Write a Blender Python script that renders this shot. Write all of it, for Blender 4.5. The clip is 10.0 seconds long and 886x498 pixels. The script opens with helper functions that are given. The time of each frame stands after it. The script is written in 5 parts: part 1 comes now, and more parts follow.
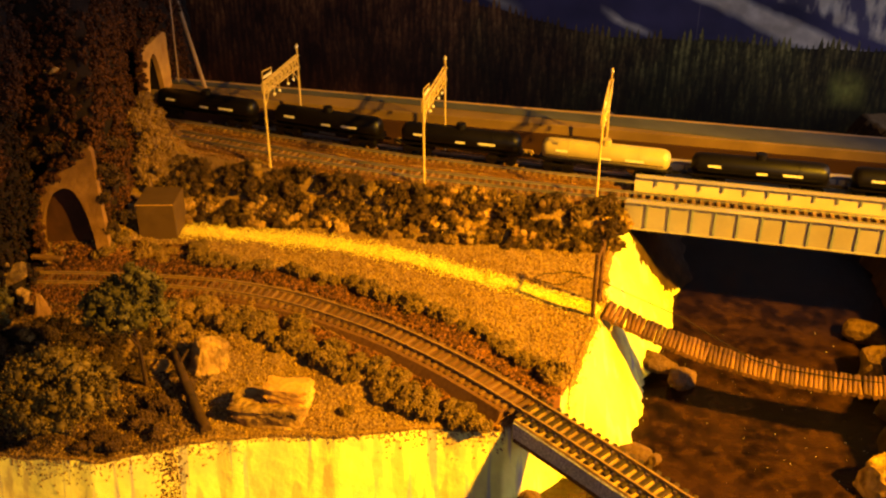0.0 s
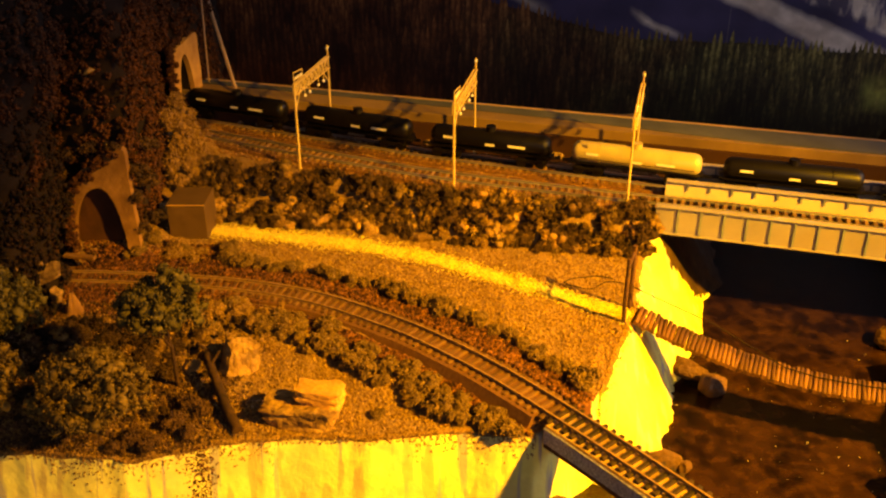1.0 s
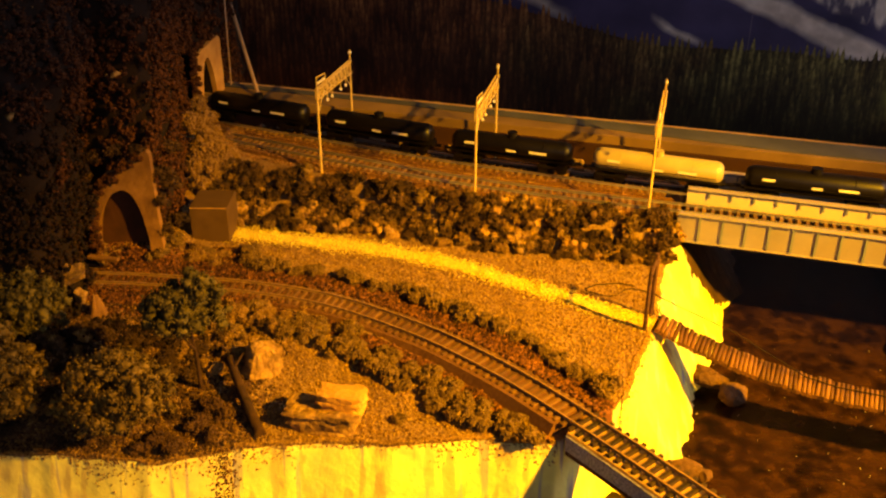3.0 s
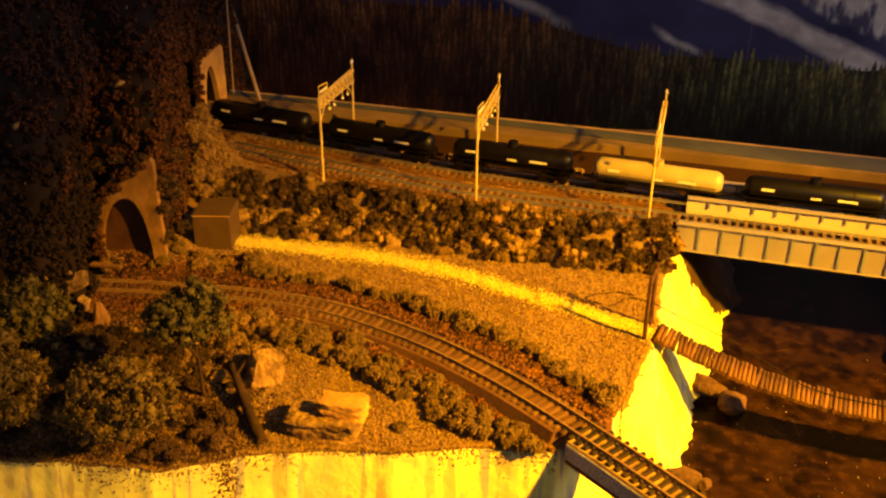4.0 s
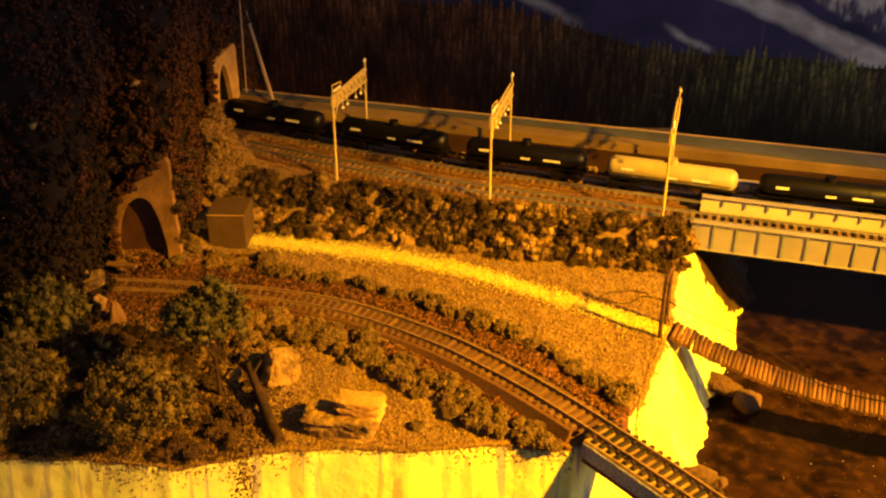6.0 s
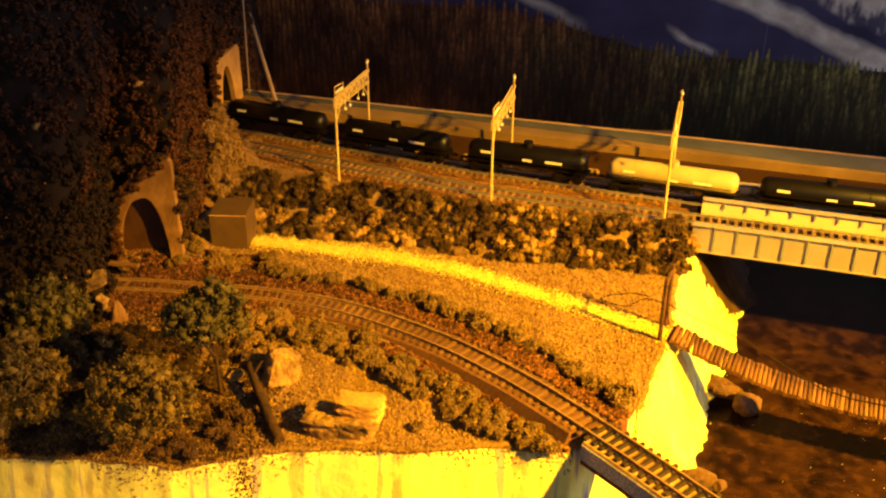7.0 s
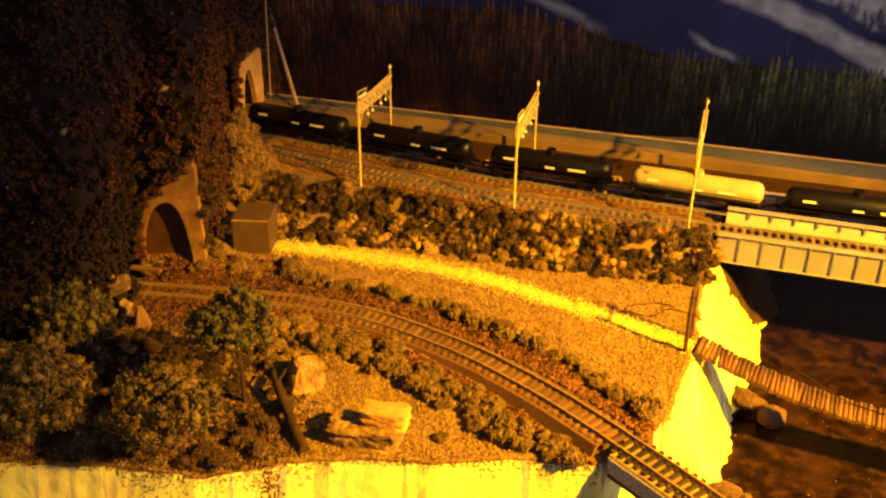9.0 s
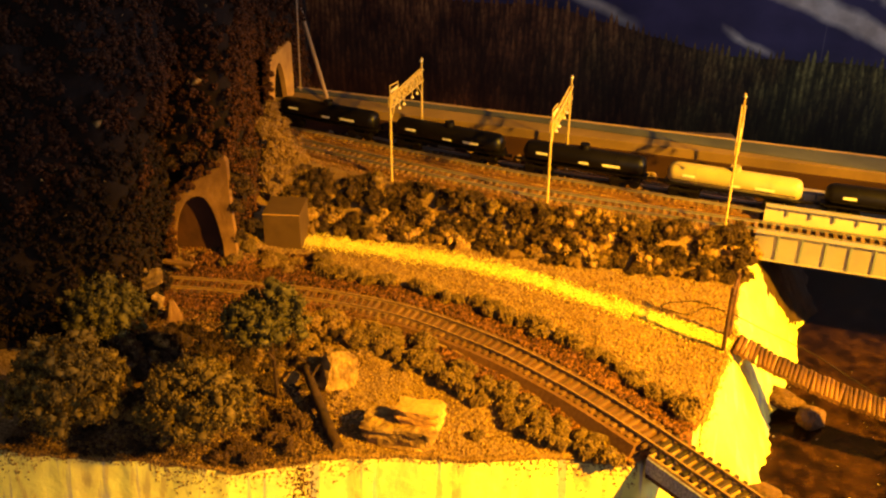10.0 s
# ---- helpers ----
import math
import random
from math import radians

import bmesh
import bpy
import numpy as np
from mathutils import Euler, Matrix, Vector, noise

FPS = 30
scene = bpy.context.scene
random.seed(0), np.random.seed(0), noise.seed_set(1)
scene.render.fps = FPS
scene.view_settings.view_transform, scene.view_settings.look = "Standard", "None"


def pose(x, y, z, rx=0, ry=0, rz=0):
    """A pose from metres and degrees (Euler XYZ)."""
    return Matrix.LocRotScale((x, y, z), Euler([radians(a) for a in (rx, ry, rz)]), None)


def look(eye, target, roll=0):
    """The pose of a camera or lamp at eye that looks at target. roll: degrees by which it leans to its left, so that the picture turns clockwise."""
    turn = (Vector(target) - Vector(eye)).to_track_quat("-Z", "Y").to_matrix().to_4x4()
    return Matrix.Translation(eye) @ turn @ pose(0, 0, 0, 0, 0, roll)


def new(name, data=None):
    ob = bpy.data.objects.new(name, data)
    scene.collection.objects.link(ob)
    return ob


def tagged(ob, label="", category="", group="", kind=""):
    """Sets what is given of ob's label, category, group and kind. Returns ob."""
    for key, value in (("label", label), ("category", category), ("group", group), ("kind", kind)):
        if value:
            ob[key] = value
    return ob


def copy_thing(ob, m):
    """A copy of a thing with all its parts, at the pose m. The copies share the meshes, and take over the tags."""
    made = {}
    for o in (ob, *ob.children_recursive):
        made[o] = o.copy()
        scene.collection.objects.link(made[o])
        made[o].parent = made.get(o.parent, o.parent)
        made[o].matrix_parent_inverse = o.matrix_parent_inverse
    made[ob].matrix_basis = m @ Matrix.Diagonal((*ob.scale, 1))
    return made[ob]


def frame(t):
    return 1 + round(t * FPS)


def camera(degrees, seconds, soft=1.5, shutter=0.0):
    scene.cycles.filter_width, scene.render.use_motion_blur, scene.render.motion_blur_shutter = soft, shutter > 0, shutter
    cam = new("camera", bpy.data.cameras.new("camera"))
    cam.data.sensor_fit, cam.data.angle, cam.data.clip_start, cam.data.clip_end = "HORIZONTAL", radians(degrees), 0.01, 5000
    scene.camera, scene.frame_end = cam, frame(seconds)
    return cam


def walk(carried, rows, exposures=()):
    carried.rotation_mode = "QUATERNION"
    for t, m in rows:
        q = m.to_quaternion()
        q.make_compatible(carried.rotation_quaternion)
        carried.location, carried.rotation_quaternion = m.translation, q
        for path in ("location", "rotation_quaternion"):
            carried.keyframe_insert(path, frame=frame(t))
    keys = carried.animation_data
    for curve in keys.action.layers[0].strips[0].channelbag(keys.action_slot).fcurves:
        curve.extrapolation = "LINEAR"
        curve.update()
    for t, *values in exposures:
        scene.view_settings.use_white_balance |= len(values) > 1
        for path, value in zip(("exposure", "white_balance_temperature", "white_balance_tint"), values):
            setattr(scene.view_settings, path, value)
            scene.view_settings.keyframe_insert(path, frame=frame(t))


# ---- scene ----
# camera: a small hand-held camera over a model railway
cam = camera(49.4, 10.0, soft=2.3)
PATH = [
    (0, 0.01141, -0.00157, 0.43085, 0.973, -27.810, 0.078),
    (0.5, 0.00671, 0.00138, 0.43133, 1.688, -27.896, 0.174),
    (1, 0.00273, 0.00090, 0.43380, 2.336, -27.892, 0.020),
    (1.5, -0.00133, 0.00147, 0.43455, 2.608, -27.983, 0.173),
    (2, -0.00447, 0.00069, 0.43387, 3.223, -27.866, -0.046),
    (2.5, -0.00532, 0.00043, 0.43456, 3.219, -27.873, 0.110),
    (4, -0.00662, -0.00386, 0.44188, 3.127, -27.396, 0.464),
    (4.5, -0.01118, -0.00622, 0.44027, 3.435, -27.388, 0.223),
    (5, -0.01233, -0.00517, 0.43995, 3.100, -27.565, 0.248),
    (5.5, -0.01398, -0.00446, 0.44139, 3.404, -27.528, 0.170),
    (7, -0.01028, -0.00581, 0.44454, 3.881, -27.489, 0.314),
    (7.5, -0.01708, -0.00664, 0.44659, 3.924, -27.608, 0.712),
    (8, -0.02461, -0.00205, 0.44581, 3.736, -27.823, 0.979),
    (8.5, -0.02391, -0.00199, 0.44611, 4.359, -27.508, 0.520),
    (9, -0.02434, 0.00005, 0.44962, 4.448, -27.553, 0.642),
    (9.5, -0.02853, 0.00362, 0.44249, 5.167, -27.737, 0.526),
    (10, -0.03629, 0.00743, 0.44442, 5.820, -27.788, 0.365),
]


def eye_pose(x, y, z, yaw, pitch, roll):
    """A pose from place, yaw to the left, pitch up and roll, in degrees."""
    a, b = radians(yaw), radians(pitch)
    ahead = Vector((-math.sin(a) * math.cos(b), math.cos(a) * math.cos(b), math.sin(b)))
    eye = Vector((x, y, z))
    return look(eye, eye + ahead, roll)


EXPOSURE = [(0, -0.32, 6800, 15), (0.5, -0.35, 7100, 19), (2, -0.39, 7100, 19), (4.5, -0.41, 7000, 19), (5.6, -0.38, 6900, 17), (6.9, 0.02, 6500, 10), (7.5, 0.1, 6500, 10), (8.5, 0.07, 6500, 10), (10, 0.06, 6600, 12)]
walk(cam, [(t, eye_pose(*p)) for t, *p in PATH], EXPOSURE)

# ---- light ----
world = bpy.data.worlds.new("room")
scene.world = world
world.use_nodes = True
world.node_tree.nodes["Background"].inputs[0].default_value = (0.5, 0.55, 0.8, 1)
world.node_tree.nodes["Background"].inputs[1].default_value = 0.03
lamp = bpy.data.lights.new("warm_lamp", "SPOT")
lamp.energy, lamp.color, lamp.shadow_soft_size = 500.0, (1.0, 0.485, 0.006), 0.022
lamp.spot_size, lamp.spot_blend = radians(44), 1.0
LAMP_AT = (0.908, 0.154, 0.74)
lamp_ob = new("warm_lamp", lamp)
lamp_ob.matrix_world = look(LAMP_AT, (0.185, 0.62, 0.0))
tagged(lamp_ob, "warm yellow lamp over the model railway", "lamp")
# dim daylight from two windows of the room, one behind the camera and one to its right
for name, at, aim, size, watts, colour in (
    ("window_light_south", (0.5, -1.43, 1.0), (0.2, 0.9, 0.0), (1.4, 1.0), 6.0, (0.86, 0.86, 1.0)),
    ("window_light_east", (1.62, 0.75, 0.75), (0.3, 1.2, 0.14), (1.0, 0.8), 10.0, (0.76, 0.79, 1.0)),
):
    glow = bpy.data.lights.new(name, "AREA")
    glow.shape, glow.size, glow.size_y, glow.energy, glow.color = "RECTANGLE", *size, watts, colour
    glow_ob = new(name, glow)
    glow_ob.matrix_world = look(at, aim)
    tagged(glow_ob, "dim pale daylight from a room window", "window light")

# ---- helpers ----
RNG = np.random.default_rng(7)


def part(name, bm, material, parent=None, label=""):
    """Links a bmesh as one mesh object, under a thing if one is given."""
    me = bpy.data.meshes.new(name)
    bm.to_mesh(me)
    bm.free()
    return from_mesh(name, me, material, parent, label)


def from_mesh(name, me, material, parent=None, label=""):
    if material and not me.materials:
        me.materials.append(material)
    ob = new(name, me)
    if parent:
        ob.parent = parent
    if label:
        tagged(ob, label)
    return ob


def arrays(name, verts, faces, smooth=False):
    me = bpy.data.meshes.new(name)
    me.from_pydata([tuple(v) for v in verts], [], [tuple(f) for f in faces])
    if smooth:
        me.polygons.foreach_set("use_smooth", np.ones(len(me.polygons), bool))
    me.update()
    return me


def empty(name, at, label, category, group="", turn=0.0):
    ob = new(name)
    ob.empty_display_size = 0.01
    ob.matrix_world = pose(*at, 0, 0, turn)
    return tagged(ob, label, category, group)


def box(bm, size, at=(0, 0, 0), turn=None, bevel=0.0):
    """A box of that size with its middle at at."""
    m = Matrix.Translation(at) @ (turn or Matrix())
    made = bmesh.ops.create_cube(bm, size=1.0, matrix=m @ Matrix.Diagonal((*size, 1)))
    if bevel:
        edges = {e for v in made["verts"] for e in v.link_edges}
        bmesh.ops.bevel(bm, geom=list(edges), offset=bevel, segments=1, affect="EDGES")
    return bm


def rod(bm, a, b, r0, r1=None, sides=8):
    """A tapered rod from a to b."""
    a, b = Vector(a), Vector(b)
    m = Matrix.Translation((a + b) / 2) @ (b - a).to_track_quat("Z", "Y").to_matrix().to_4x4()
    bmesh.ops.create_cone(bm, cap_ends=True, segments=sides, radius1=r0, radius2=r0 if r1 is None else r1, depth=(b - a).length, matrix=m)
    return bm


def spline(pts, step):
    """Evenly spaced places and headings along a Catmull-Rom curve through pts (2D or 3D)."""
    p = np.array(pts, float)
    p = np.vstack([2 * p[0] - p[1], p, 2 * p[-1] - p[-2]])
    out = []
    for i in range(1, len(p) - 2):
        for u in np.linspace(0, 1, 60, endpoint=False):
            a, b, c, d = p[i - 1 : i + 3]
            out.append(0.5 * (2 * b + (c - a) * u + (2 * a - 5 * b + 4 * c - d) * u**2 + (3 * b - a - 3 * c + d) * u**3))
    out = np.array(out + [p[-2]])
    run = np.r_[0, np.cumsum(np.linalg.norm(np.diff(out, axis=0), axis=1))]
    s = np.arange(0, run[-1], step)
    place = np.stack([np.interp(s, run, out[:, k]) for k in range(out.shape[1])], 1)
    way = np.gradient(place, axis=0)
    return place, way / np.linalg.norm(way, axis=1)[:, None]


def sweep(name, place, way, profile):
    """A mesh that carries a closed profile of (sideways, up) along places in 3D."""
    n, k = len(place), len(profile)
    side = np.stack([-way[:, 1], way[:, 0]], 1)
    side /= np.linalg.norm(side, axis=1)[:, None]
    verts = np.concatenate([[(*(p[:2] + s * a), p[2] + b) for a, b in profile] for p, s in zip(place, side)])
    faces = [(i * k + j, (i + 1) * k + j, (i + 1) * k + (j + 1) % k, i * k + (j + 1) % k) for i in range(n - 1) for j in range(k)]
    faces += [tuple(range(k)), tuple((n - 1) * k + j for j in reversed(range(k)))]
    return arrays(name, verts, faces)


CRUMB = np.array([(1, 1, 1), (1, -1, -1), (-1, 1, -1), (-1, -1, 1)], float) * 0.78
CRUMB_F = np.array([(0, 1, 2), (0, 3, 1), (0, 2, 3), (1, 3, 2)])


def grains(name, centres, sizes, rng=RNG, squash=1.0):
    """One mesh of many crumbs, each an uneven four-sided chip."""
    n = len(centres)
    turn = rng.normal(size=(n, 3, 3))
    turn = np.linalg.qr(turn)[0]
    lumps = CRUMB[None] * rng.uniform(0.6, 1.3, (n, 4, 1))
    lumps = np.einsum("nij,nkj->nki", turn, lumps) * np.asarray(sizes).reshape(-1, 1, 1)
    lumps[..., 2] *= squash
    verts = (lumps + np.asarray(centres)[:, None]).reshape(-1, 3)
    faces = (CRUMB_F[None] + 4 * np.arange(n)[:, None, None]).reshape(-1, 3)
    me = bpy.data.meshes.new(name)
    me.vertices.add(len(verts))
    me.vertices.foreach_set("co", verts.ravel())
    me.loops.add(faces.size)
    me.loops.foreach_set("vertex_index", faces.ravel())
    me.polygons.add(len(faces))
    me.polygons.foreach_set("loop_start", np.arange(len(faces)) * 3)
    me.update(calc_edges=True)
    return me


def tri_mesh(name, verts, faces):
    """A mesh of triangles from arrays."""
    me = bpy.data.meshes.new(name)
    me.vertices.add(len(verts))
    me.vertices.foreach_set("co", np.ascontiguousarray(verts, float).ravel())
    me.loops.add(faces.size)
    me.loops.foreach_set("vertex_index", np.ascontiguousarray(faces, np.int32).ravel())
    me.polygons.add(len(faces))
    me.polygons.foreach_set("loop_start", np.arange(len(faces)) * 3)
    me.update(calc_edges=True)
    return me


def ball(level):
    """Places and triangles of a unit icosphere."""
    bm = bmesh.new()
    bmesh.ops.create_icosphere(bm, subdivisions=level, radius=1.0)
    bm.verts.index_update()
    out = np.array([v.co[:] for v in bm.verts]), np.array([[v.index for v in f.verts] for f in bm.faces])
    bm.free()
    return out


BALL = ball(1)


def tufts_of(heads, radii, crumbs, size, rng, rough=0.22, fill=0.62, loose=(0.45, 1.2)):
    """Torn foam: a rough lump at each head, with loose crumbs stuck to its skin. Gives places and triangles."""
    base, tri = BALL
    n, k = len(heads), len(base)
    lump = heads[:, None] + base[None] * (np.asarray(radii).reshape(-1, 1, 1) * rng.normal(fill, rough, (n, k, 1)).clip(0.25, 1.2))
    verts = [lump.reshape(-1, 3)]
    faces = [(tri[None] + k * np.arange(n)[:, None, None]).reshape(-1, 3)]
    which = rng.integers(0, n, crumbs)
    d = rng.normal(size=(crumbs, 3))
    d /= np.linalg.norm(d, axis=1)[:, None]
    c = heads[which] + d * (np.asarray(radii)[which] * rng.uniform(*loose, crumbs))[:, None]
    turn = np.linalg.qr(rng.normal(size=(crumbs, 3, 3)))[0]
    chips = np.einsum("nij,nkj->nki", turn, CRUMB[None] * rng.uniform(0.6, 1.3, (crumbs, 4, 1))) * rng.uniform(size * 0.55, size * 1.3, (crumbs, 1, 1))
    verts.append((chips + c[:, None]).reshape(-1, 3))
    faces.append((CRUMB_F[None] + n * k + 4 * np.arange(crumbs)[:, None, None]).reshape(-1, 3))
    return np.concatenate(verts), np.concatenate(faces)


def clump_heads(clumps, rng, tight):
    """Heads of a low rounded bush of unit size, and the size of each."""
    heads = rng.normal(size=(clumps, 3))
    heads /= np.linalg.norm(heads, axis=1)[:, None]
    heads *= rng.uniform(0.5, 0.82, (clumps, 1))
    heads[:, 2] = np.abs(heads[:, 2]) * 0.9 - 0.18
    return np.vstack([[(0, 0, 0.1)], heads]), np.r_[0.5, tight * rng.uniform(0.65, 1.15, clumps)]


# ---- materials ----
def mat(name, stops, scale=60.0, rough=0.85, metal=0.0, bump=0.0, bump_scale=None, detail=6.0, spec=0.3, per="", second=None, stretch=None, apart=0.55, deep=0.001):
    """A node material: noise through a colour ramp, a second coarser blotch, varied by piece, with fine relief."""
    m = bpy.data.materials.new(name)
    m.use_nodes = True
    nt = m.node_tree
    bsdf = nt.nodes["Principled BSDF"]
    geo = nt.nodes.new("ShaderNodeTexCoord")
    mapping = nt.nodes.new("ShaderNodeMapping")
    mapping.inputs["Scale"].default_value = stretch or (1, 1, 1)
    nt.links.new(geo.outputs["Object"], mapping.inputs["Vector"])
    noise_a = nt.nodes.new("ShaderNodeTexNoise")
    noise_a.inputs["Scale"].default_value, noise_a.inputs["Detail"].default_value = scale, detail
    nt.links.new(mapping.outputs[0], noise_a.inputs["Vector"])
    ramp = nt.nodes.new("ShaderNodeValToRGB")
    lo, hi = 0.3, 0.7
    while len(ramp.color_ramp.elements) < len(stops):
        ramp.color_ramp.elements.new(0.5)
    for i, (e, c) in enumerate(zip(ramp.color_ramp.elements, stops)):
        e.position = lo + (hi - lo) * i / max(1, len(stops) - 1)
        e.color = (*c, 1)
    value = noise_a.outputs["Fac"]
    if per:
        info = nt.nodes.new("ShaderNodeObjectInfo" if per == "object" else "ShaderNodeNewGeometry")
        mix = nt.nodes.new("ShaderNodeMix")
        mix.inputs[0].default_value = apart
        nt.links.new(value, mix.inputs[2])
        nt.links.new(info.outputs["Random" if per == "object" else "Random Per Island"], mix.inputs[3])
        value = mix.outputs[0]
    nt.links.new(value, ramp.inputs[0])
    colour = ramp.outputs[0]
    if second:
        tint, s2, amount = second
        big = nt.nodes.new("ShaderNodeTexNoise")
        big.inputs["Scale"].default_value, big.inputs["Detail"].default_value = s2, 4
        nt.links.new(mapping.outputs[0], big.inputs["Vector"])
        rise = nt.nodes.new("ShaderNodeMapRange")
        rise.inputs[1].default_value, rise.inputs[2].default_value, rise.inputs[4].default_value = 0.45, 0.65, amount
        nt.links.new(big.outputs["Fac"], rise.inputs[0])
        blend = nt.nodes.new("ShaderNodeMix")
        blend.data_type = "RGBA"
        blend.inputs[7].default_value = (*tint, 1)
        nt.links.new(rise.outputs[0], blend.inputs[0])
        nt.links.new(colour, blend.inputs[6])
        colour = blend.outputs[2]
    nt.links.new(colour, bsdf.inputs["Base Color"])
    bsdf.inputs["Roughness"].default_value, bsdf.inputs["Metallic"].default_value = rough, metal
    bsdf.inputs["Specular IOR Level"].default_value = spec
    if bump:
        fine = nt.nodes.new("ShaderNodeTexNoise")
        fine.inputs["Scale"].default_value, fine.inputs["Detail"].default_value = bump_scale or scale * 4, 5
        nt.links.new(mapping.outputs[0], fine.inputs["Vector"])
        b = nt.nodes.new("ShaderNodeBump")
        b.inputs["Strength"].default_value, b.inputs["Distance"].default_value = bump, deep
        nt.links.new(fine.outputs["Fac"], b.inputs["Height"])
        nt.links.new(b.outputs[0], bsdf.inputs["Normal"])
    return m


M_TIE = mat("sleeper_brown", [(0.074, 0.035, 0.0135), (0.11, 0.055, 0.0225), (0.15, 0.078, 0.033)], 300, 0.85, bump=0.3, per="object")
M_TIE_NEW = mat("sleeper_fresh", [(0.016, 0.009, 0.005), (0.04, 0.021, 0.01)], 250, 0.8, bump=0.3, per="object")
M_TIE_PALE = mat("sleeper_weathered", [(0.1, 0.055, 0.026), (0.2, 0.115, 0.055)], 250, 0.85, bump=0.3, per="object")
M_RAIL = mat("rail_rusty", [(0.16, 0.09, 0.036), (0.25, 0.145, 0.06)], 200, 0.6, 0.0)
M_RAIL_UP = mat("rail_nickel", [(0.3, 0.25, 0.22), (0.75, 0.7, 0.68)], 14, 0.3, 0.85)
M_BED = mat("cork_bed", [(0.085, 0.036, 0.0135), (0.15, 0.067, 0.027)], 350, 0.95, bump=0.5, second=((0.15, 0.07, 0.029), 22, 0.6))
M_FILL = mat("deck_tan", [(0.3, 0.18, 0.075), (0.46, 0.3, 0.13)], 120, 0.9, bump=0.3, second=((0.12, 0.062, 0.026), 40, 0.6))
M_BALLAST = mat("ballast_red_brown", [(0.024, 0.0078, 0.0026), (0.088, 0.03, 0.0098), (0.2, 0.077, 0.026)], 90, 0.9, per="island")
M_GRIT = mat("meadow_grit", [(0.162, 0.083, 0.02), (0.29, 0.166, 0.041), (0.405, 0.243, 0.065)], 120, 0.95, per="island")
M_PATH = mat("path_sand", [(0.52, 0.39, 0.0585), (0.88, 0.72, 0.135)], 200, 0.95, per="island")
M_GREEN = mat("foam_green", [(0.0576, 0.0325, 0.0092), (0.1409, 0.0834, 0.0229), (0.2818, 0.1716, 0.0483)], 60, 0.95, per="island", apart=0.14)
M_OLIVE = mat("foam_olive", [(0.0781, 0.0433, 0.0111), (0.2016, 0.1129, 0.0293), (0.3906, 0.22, 0.0614)], 60, 0.95, per="island", apart=0.14)
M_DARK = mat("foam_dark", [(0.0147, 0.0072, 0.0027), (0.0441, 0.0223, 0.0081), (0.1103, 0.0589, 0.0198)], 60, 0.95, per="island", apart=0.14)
M_HILL = mat("hill_foliage", [(0.03, 0.01, 0.0032), (0.06, 0.02, 0.006), (0.095, 0.0325, 0.0093)], 50, 0.95, per="island")
# hill foliage where the lamp barely reaches: shade put into the colour
M_SCRUB_SHADE = mat("hill_foliage_dark", [(0.005, 0.0019, 0.0007), (0.0122, 0.0045, 0.0016), (0.026, 0.0096, 0.0032)], 50, 0.95, per="island")
M_RUSSET = mat("foam_russet", [(0.0324, 0.0149, 0.0061), (0.081, 0.0405, 0.0155), (0.1755, 0.0905, 0.0365)], 60, 0.95, per="island", apart=0.14)
M_LEAF = mat("foam_leaf", [(0.045, 0.027, 0.0056), (0.15, 0.096, 0.0185), (0.33, 0.213, 0.043)], 130, 0.95, per="island", apart=0.24)
M_LEAF_B = mat("foam_leaf_blue", [(0.033, 0.028, 0.0078), (0.096, 0.075, 0.019), (0.2, 0.15, 0.038)], 130, 0.95, per="island", apart=0.24)
M_TAN = mat("foam_tan", [(0.0975, 0.052, 0.0182), (0.208, 0.117, 0.039), (0.338, 0.195, 0.065)], 60, 0.95, per="island", apart=0.14)
M_YELLOW = mat("foam_yellow", [(0.165, 0.09, 0.025), (0.39, 0.228, 0.07), (0.56, 0.355, 0.12)], 80, 0.95, per="island", apart=0.14)
M_BARK = mat("bark", [(0.018, 0.008, 0.0036), (0.065, 0.03, 0.0125)], 150, 0.9, bump=0.6, stretch=(1, 1, 0.25))
M_STONE = mat("portal_plaster", [(0.19, 0.094, 0.028), (0.3, 0.155, 0.048)], 90, 0.9, bump=0.5, second=((0.11, 0.05, 0.016), 25, 0.7))
# tan stone; on the upper portal, plaster with lamp light put into its colour
M_STONE_TAN = mat("tan_stone_lit_plaster", [(0.46, 0.242, 0.0528), (0.6, 0.341, 0.08)], 90, 0.9, bump=0.5, second=((0.3, 0.14, 0.04), 25, 0.6))
M_BALLAST_UP = mat("ballast_orange_brown", [(0.0688, 0.0268, 0.0094), (0.1875, 0.0854, 0.0308), (0.375, 0.1891, 0.0704)], 90, 0.9, per="island")
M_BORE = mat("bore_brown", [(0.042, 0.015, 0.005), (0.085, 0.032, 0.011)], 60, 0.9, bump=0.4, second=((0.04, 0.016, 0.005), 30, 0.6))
# the deep upper bore's darkness, put into its lining colour
M_BORE_SHADE = mat("bore_shade", [(0.006, 0.003, 0.0015), (0.014, 0.007, 0.003)], 60, 0.95)
M_ROCK = mat("rock_tan", [(0.17, 0.09, 0.025), (0.36, 0.21, 0.06), (0.49, 0.31, 0.1)], 130, 0.85, bump=1.0, bump_scale=210, second=((0.08, 0.041, 0.018), 85, 0.8), deep=0.0028)
M_BOULDER = mat("boulder_tan", [(0.16, 0.085, 0.025), (0.34, 0.195, 0.056), (0.5, 0.315, 0.1)], 130, 0.85, bump=1.0, bump_scale=210, second=((0.08, 0.04, 0.014), 75, 0.8), deep=0.0028)
M_STONE_BROWN = mat("stone_brown", [(0.045, 0.02, 0.0075), (0.1, 0.049, 0.0185), (0.18, 0.094, 0.038)], 110, 0.8, bump=1.0, bump_scale=230, second=((0.045, 0.02, 0.008), 60, 0.8), deep=0.0026)
